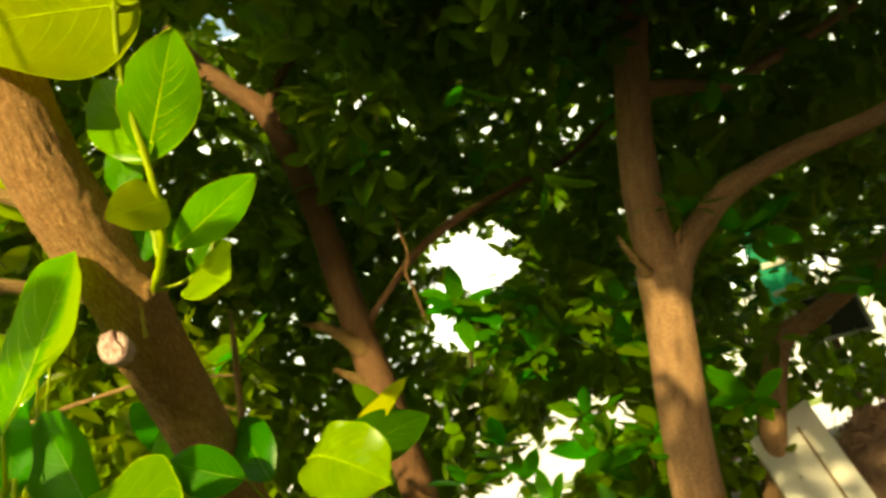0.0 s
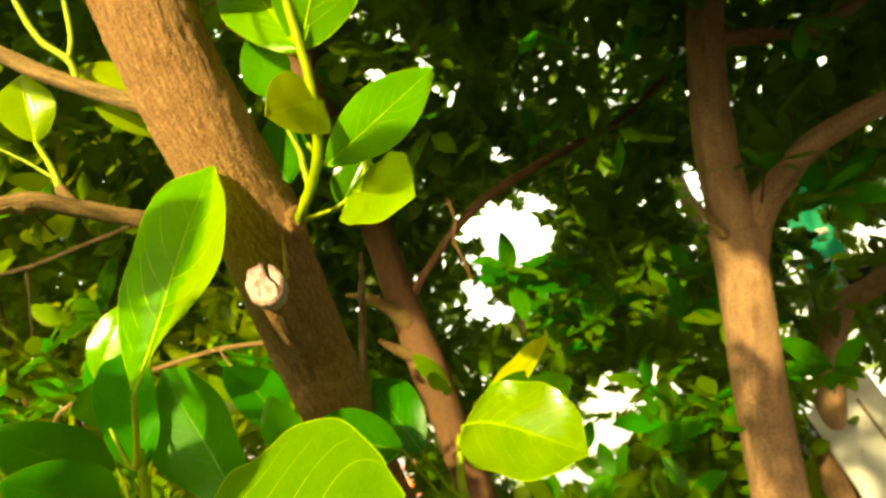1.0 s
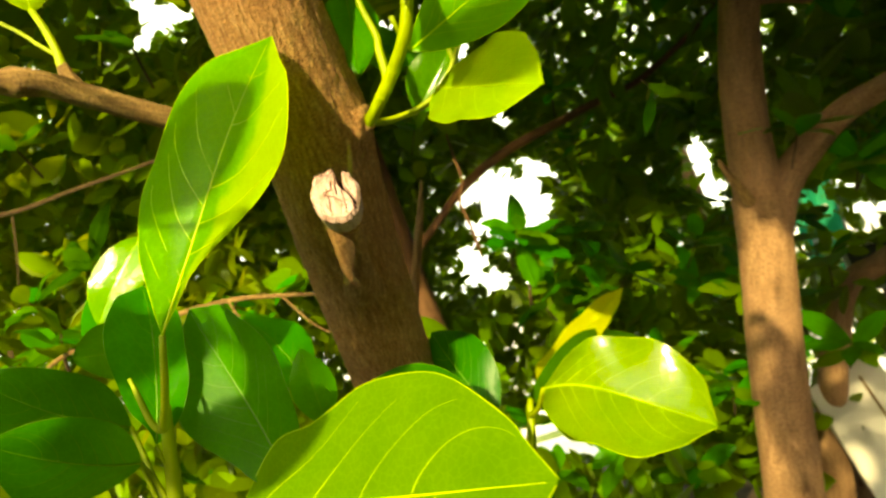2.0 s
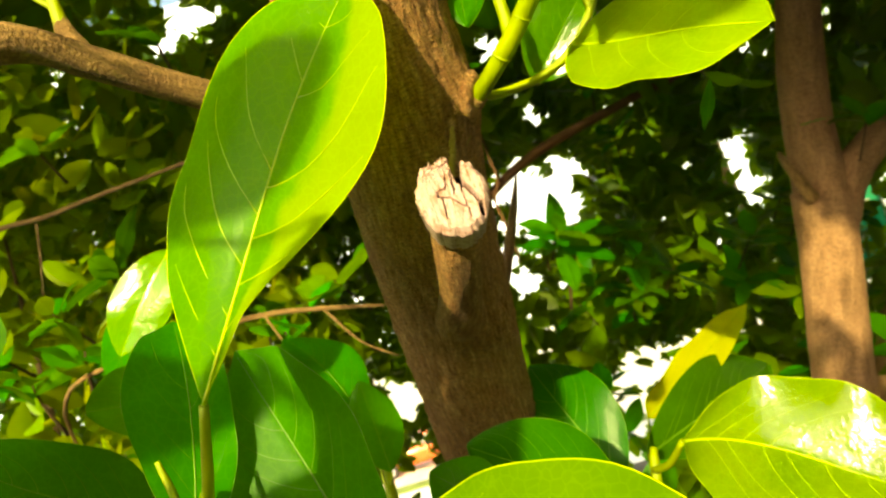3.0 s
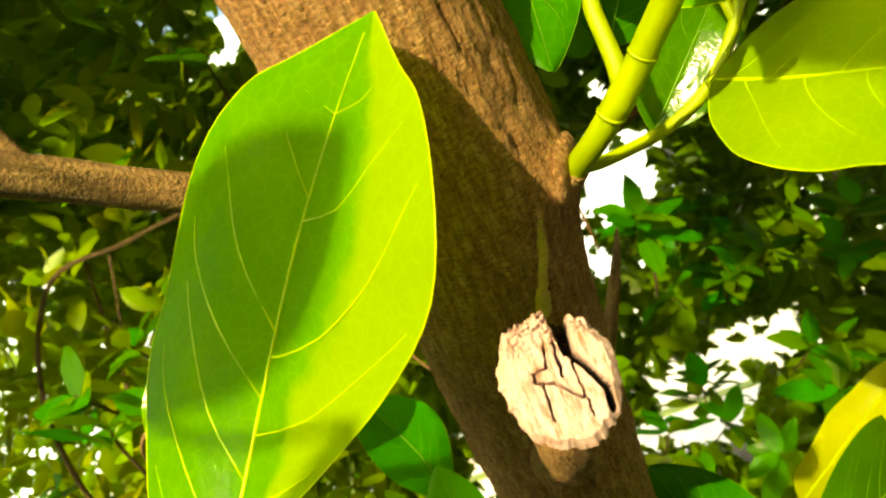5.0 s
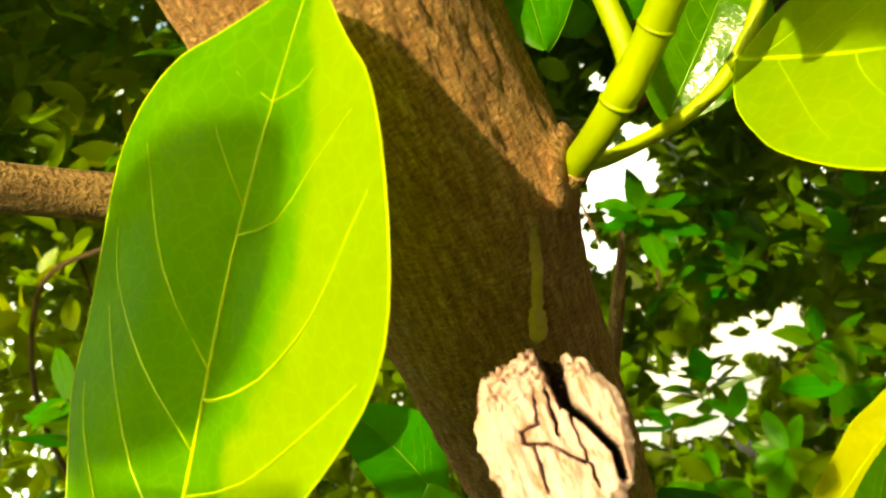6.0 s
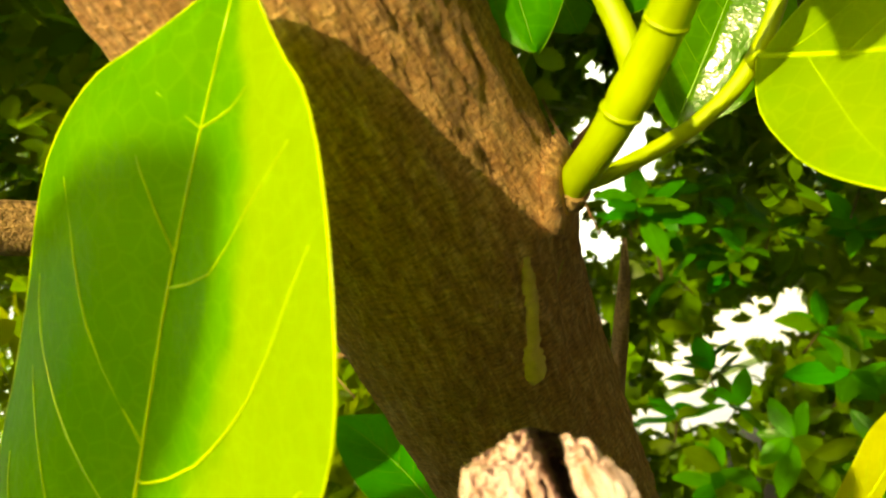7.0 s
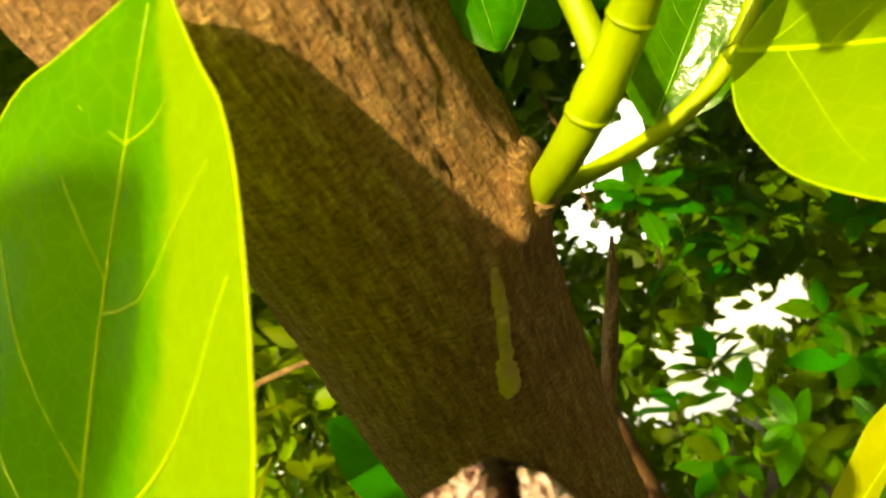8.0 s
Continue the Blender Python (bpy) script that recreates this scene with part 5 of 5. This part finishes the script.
for seed, at in enumerate((
    (0.112, 2.371, 1.631),
    (-0.027, 2.317, 1.048),
    (0.171, 2.608, 0.931),
    (0.14, 2.8, 0.994),
    (0.153, 3.074, 1.626),
    (0.294, 2.985, 1.491),
    (0.417, 2.281, 1.001),
    (0.544, 2.124, 1.001),
    (0.125, 2.477, 1.110),
    (0.457, 2.401, 1.097),
    (0.209, 2.231, 0.908),
    (-0.960, 1.486, 1.700),
    (-0.978, 1.776, 1.812),
    (-0.816, 1.151, 1.553),
    (-0.709, 1.101, 1.565),
    (-0.595, 1.353, 2.102),
    (-0.960, 1.551, 2.058),
    (-0.466, 1.703, 1.622),
    (0.764, 1.761, 1.634),
    (0.970, 1.875, 1.517),
    (0.241, 1.396, 2.018),
    (0.406, 1.631, 1.803),
    (0.379, 2.602, 1.375),
    (0.411, 2.329, 1.122),
    (0.776, 2.761, 1.291),
    (0.152, 2.573, 1.382),
    (0.002, 2.413, 0.809),
    (-0.941, 1.290, 1.624),
    (0.060, 2.057, 2.343),
    (0.943, 1.862, 1.529),
    (0.873, 2.052, 1.045)
)):
    home = bush if at[0] < -0.3 else (tree_b if at[2] > 1.75 else tree_d)
    hang = at[1] < 1.7 and at[0] > 0
    sprig(home, at, seed, 0.75 if at[1] < 1.6 else 1.0, 4 if hang else 7, hang)


def leafy_twig(parent, foot, fork, tips):
    """A twig whose leaves reach from its fork to the given tips."""
    foot, fork = Vector(foot), Vector(fork)
    twig = part("twig", tube([foot, foot.lerp(fork, 0.5) + Vector((0.01, 0, 0)), fork], [0.006, 0.005, 0.003], 0.02, 8), BARK_SHADE, parent)
    for mesh, normal, tip in tips:
        m, length = leaf_frame(fork, tip, normal)
        k = length / 0.13
        ob = new("leaf", SPRIG_LEAVES[mesh])
        place_under(ob, twig, m @ Matrix.Diagonal((k, k, k, 1)))


# First twig is unseen, added to throw blotches of shade on the forked trunk.
leafy_twig(near_tree, (0.050, 0.086, 2.061), (0.008, 0.086, 1.958), ((1, SUN, (-0.066, 0.086, 2.009)), (4, SUN, (0.010, 0.086, 1.865)), (7, SUN, (-0.066, 0.086, 1.908))))
leafy_twig(tree_d, (0.112, 2.550, 1.387), (0.124, 2.450, 1.600), ((0, (0.5, -0.9, 0.2), (0.141, 2.420, 1.774)), (0, (-0.4, -0.6, 0.8), (0.270, 2.420, 1.639)), (6, (0.0, -0.5, 0.9), (0.244, 2.360, 1.518)), (1, (-0.2, -0.8, 0.6), (0.007, 2.360, 1.624)), (7, (0.2, -0.7, 0.6), (0.124, 2.400, 1.463))))


def more_sprigs(parent, seed, n, lo, hi, size, leaves, hang=False):
    """Leafy twig ends through a part of the crowns, clear of the view gaps and of the trunks in view."""
    rng = np.random.default_rng(seed)
    c = scatter(rng, n, lo, hi)
    ok = keep_clear(c, np.full(n, 0.13)) & ~in_front(c, TRUNK_B, 0.05, 0.075) & ~in_front(c, TRUNK_C, 0.05, 0.05)
    for i, at in enumerate(c[ok]):
        sprig(parent, tuple(float(q) for q in at), seed * 100 + i, size * float(rng.uniform(0.8, 1.15)), leaves, hang)


more_sprigs(tree_d, 5, 46, (0.0, 2.2, 0.75), (1.0, 3.0, 1.75), 1.0, 7)
more_sprigs(tree_d, 6, 22, (0.95, 2.1, 0.9), (2.0, 3.0, 1.7), 1.0, 7)
more_sprigs(bush, 7, 44, (-1.5, 1.15, 1.0), (-0.5, 1.9, 2.05), 0.62, 7)
more_sprigs(tree_b, 8, 22, (0.05, 1.55, 1.85), (1.5, 2.1, 2.5), 0.85, 4, True)
more_sprigs(tree_c, 9, 18, (-0.4, 2.2, 1.9), (0.6, 2.7, 2.7), 1.0, 6)

# ---- things in the clearing beside the trees ----
def slab(corner, a, b, thick):
    """A flat slab spanned by a and b from its corner."""
    corner, a, b = Vector(corner), Vector(a), Vector(b)
    n = a.cross(b).normalized() * thick
    bm = bmesh.new()
    lo = [bm.verts.new(p) for p in (corner, corner + a, corner + a + b, corner + b)]
    hi = [bm.verts.new(v.co + n) for v in lo]
    bm.faces.new(lo[::-1])
    bm.faces.new(hi)
    for i in range(4):
        bm.faces.new((lo[i], lo[(i + 1) % 4], hi[(i + 1) % 4], hi[i]))
    bmesh.ops.bevel(bm, geom=bm.edges[:], offset=thick * 0.2, segments=2, affect="EDGES")
    return bm


white_slab = thing("white_slab", (1.50, 2.84, 0.0), "leaning white board with one dark seam on bare earth", "board")
part("board", slab((1.614, 3.31, 0.749), (0.045, -0.47, -0.876), (-0.335, -0.02, -0.10), 0.03), WHITE, white_slab, smooth=False)
part("seam", slab((1.5055, 3.258, 0.652), (0.031, -0.32, -0.60), (-0.0035, -0.0002, -0.001), 0.034), TORN, white_slab, "thin dark seam", smooth=False)

sign = thing("sign_board", (2.52, 4.5, 0.0), "dark board with a white frame on a post", "sign")
part("panel", slab((2.31, 4.47, 0.84), (0.42, -0.02, -0.035), (-0.02, 0.01, 0.28), 0.02), BLACK, sign, smooth=False)
for a, b, c in (((2.30, 4.455, 0.825), (0.445, -0.02, -0.037), (0, 0, 0.025)), ((2.28, 4.455, 1.115), (0.445, -0.02, -0.037), (0, 0, 0.025)),
                ((2.30, 4.455, 0.83), (0.025, 0, 0), (-0.02, 0.01, 0.30)), ((2.72, 4.435, 0.80), (0.025, 0, 0), (-0.02, 0.01, 0.30))):
    part("frame_bar", slab(a, b, c, 0.03), WHITE, sign, smooth=False)
part("picture_mark", slab((2.36, 4.452, 0.90), (0.16, -0.008, 0.05), (-0.004, 0.002, 0.05), 0.012), WHITE, sign, "pale mark on the panel", smooth=False)
part("post", tube([(2.52, 4.52, -0.05), (2.515, 4.51, 0.5), (2.51, 4.50, 1.0)], [0.025, 0.025, 0.022], 0.05, 12), TWIG, sign)

banner = thing("banner", (3.05, 6.0, 0.0), "teal cloth banner with pale marks on a pole", "banner")
part("pole", tube([(3.25, 6.0, -0.2), (3.25, 5.98, 1.0), (3.24, 5.95, 2.3)], [0.02, 0.02, 0.018], 0.1, 12), STEEL, banner)


def banner_cloth():
    bm = bmesh.new()
    g = []
    for i in range(25):
        row = []
        for j in range(11):
            u, v = j / 10, i / 24
            row.append(bm.verts.new((2.88 + 0.36 * u - 0.03 * v, 5.95 + 0.03 * math.sin(9 * u + 4 * v), 2.15 - 1.35 * v + 0.02 * math.sin(7 * u))))
        g.append(row)
    for i in range(24):
        for j in range(10):
            bm.faces.new((g[i][j], g[i][j + 1], g[i + 1][j + 1], g[i + 1][j]))
    bmesh.ops.solidify(bm, geom=bm.faces[:], thickness=0.003)
    return bm


cloth = part("cloth", banner_cloth(), TEAL, banner)
for z in (1.62, 1.38, 1.12):
    part("print_bar", box((0.22, 0.006, 0.05), (3.02, 5.905, z), 0.002), WHITE, cloth, "pale printed bar")


def heap(centre, radius, height, material, seed):
    """A low heap of chips on a mound."""
    bm = bmesh.new()
    rows = []
    for i in range(9):
        r = radius * i / 8
        ring = []
        for j in range(28):
            a = 2 * math.pi * j / 28
            p = Vector((centre[0] + r * math.cos(a), centre[1] + r * math.sin(a), 0))
            z = height * math.cos(0.5 * math.pi * i / 8) ** 1.3 + 0.05 * noise.noise(p * 5) * (i < 8)
            ring.append(bm.verts.new((p.x, p.y, centre[2] + z - 0.03)))
        rows.append(ring)
    for a, b in zip(rows, rows[1:]):
        for j in range(28):
            k = (j + 1) % 28
            bm.faces.new((a[j], b[j], b[k], a[k]))
    bmesh.ops.remove_doubles(bm, verts=bm.verts[:], dist=0.0005)
    rng = random.Random(seed)
    for _ in range(700):
        a, r = rng.uniform(0, 6.28), radius * math.sqrt(rng.random())
        x, y = centre[0] + r * math.cos(a), centre[1] + r * math.sin(a)
        z = centre[2] + height * math.cos(0.5 * math.pi * r / radius) ** 1.3 - 0.01
        m = pose(x, y, z, rng.uniform(-60, 60), rng.uniform(-60, 60), rng.uniform(0, 360))
        box((rng.uniform(0.03, 0.08), rng.uniform(0.01, 0.025), rng.uniform(0.004, 0.012)), (0, 0, 0), 0, m, bm)
    return bm


mulch = thing("mulch_heap", (2.02, 3.35, 0.0), "heap of reddish brown bark mulch", "mulch")
tagged(part("mulch", heap((2.02, 3.35, 0.0), 0.80, 0.62, MULCH, 3), MULCH, mulch, smooth=False), kind="stuff")


def grass_tuft(at, n, height, seed):
    bm = bmesh.new()
    rng = random.Random(seed)
    for _ in range(n):
        a = rng.uniform(0, 6.28)
        b = Vector(at) + Vector((rng.gauss(0, 0.05), rng.gauss(0, 0.05), -0.01))
        lean = rng.uniform(0.1, 0.7) * height
        h = height * rng.uniform(0.6, 1.1)
        w = Vector((-math.sin(a), math.cos(a), 0)) * 0.006
        d = Vector((math.cos(a), math.sin(a), 0))
        prev = None
        for k in range(6):
            t = k / 5
            p = b + d * lean * t * t + Vector((0, 0, h * (t - 0.3 * t ** 3)))
            pair = [bm.verts.new(p - w * (1 - t * 0.9)), bm.verts.new(p + w * (1 - t * 0.9))]
            if prev:
                bm.faces.new((prev[0], prev[1], pair[1], pair[0]))
            prev = pair
    return bm


for i, at in enumerate(((1.62, 3.45, 0.0), (1.78, 3.6, 0.0), (1.55, 3.6, 0.0), (1.9, 3.75, 0.0))):
    tuft = thing("grass_tuft", at, "tuft of long arching green grass blades", "grass", "grass tufts by the board")
    tagged(part("grass", grass_tuft(at, 60, 0.72, i), CROWN, tuft), kind="stuff")


# ---- the car in the street ----
def build_car(x, y, z):
    car = thing("car", (x, y, z), "orange-red hatchback parked along the street", "car")
    bm = bmesh.new()
    side = [(-2.0, 0.30), (-2.0, 0.75), (-1.85, 0.95), (-1.0, 1.0), (-0.45, 1.42), (0.9, 1.45), (1.65, 1.02), (1.98, 0.9), (2.02, 0.35)]
    rows = []
    for w, k in ((-0.85, 0.96), (-0.80, 1.0), (0.80, 1.0), (0.85, 0.96)):
        rows.append([bm.verts.new((x + px_ * k, y + w * (0.86 if pz > 1.2 else 1.0), z + 0.25 + (pz - 0.25) * (1 if abs(w) < 0.84 else 0.98))) for px_, pz in side])
    n = len(side)
    for a, b in zip(rows, rows[1:]):
        for i in range(n):
            k = (i + 1) % n
            bm.faces.new((a[i], a[k], b[k], b[i]))
    bm.faces.new(rows[0][::-1])
    bm.faces.new(rows[-1])
    bmesh.ops.recalc_face_normals(bm, faces=bm.faces[:])
    bmesh.ops.bevel(bm, geom=bm.edges[:], offset=0.05, segments=2, affect="EDGES")
    body = part("body", bm, PAINT_RED, car)
    for sx, (a, b) in enumerate(((-0.75, 0.15), (0.2, 0.95))):
        part("window", slab((x + a, y - 0.86, z + 1.04), (b - a, 0, 0), (0.12 if sx == 0 else -0.1, 0.1, 0.32), 0.02), CARGLASS, body, smooth=False)
    part("windscreen", slab((x - 0.98, y - 0.65, z + 1.03), (0, 1.3, 0), (0.5, 0, 0.38), 0.02), CARGLASS, body, smooth=False)
    for dx in (-1.25, 1.25):
        for dy in (-0.80, 0.80):
            wheel = part("wheel", tube([(x + dx, y + dy - 0.09, z + 0.31), (x + dx, y + dy + 0.09, z + 0.31)], [0.31, 0.31], 0.05, 28), RUBBER, car)
            part("rim", tube([(x + dx, y + dy - 0.10, z + 0.31), (x + dx, y + dy + 0.10, z + 0.31)], [0.20, 0.20], 0.05, 20), STEEL, wheel)
    for dy in (-0.6, 0.6):
        part("headlight", box((0.08, 0.3, 0.14), (x - 1.97, y + dy, z + 0.78), 0.02), WHITE, car, "clear headlight")
    return car


build_car(-4.0, 28.7, -3.98)
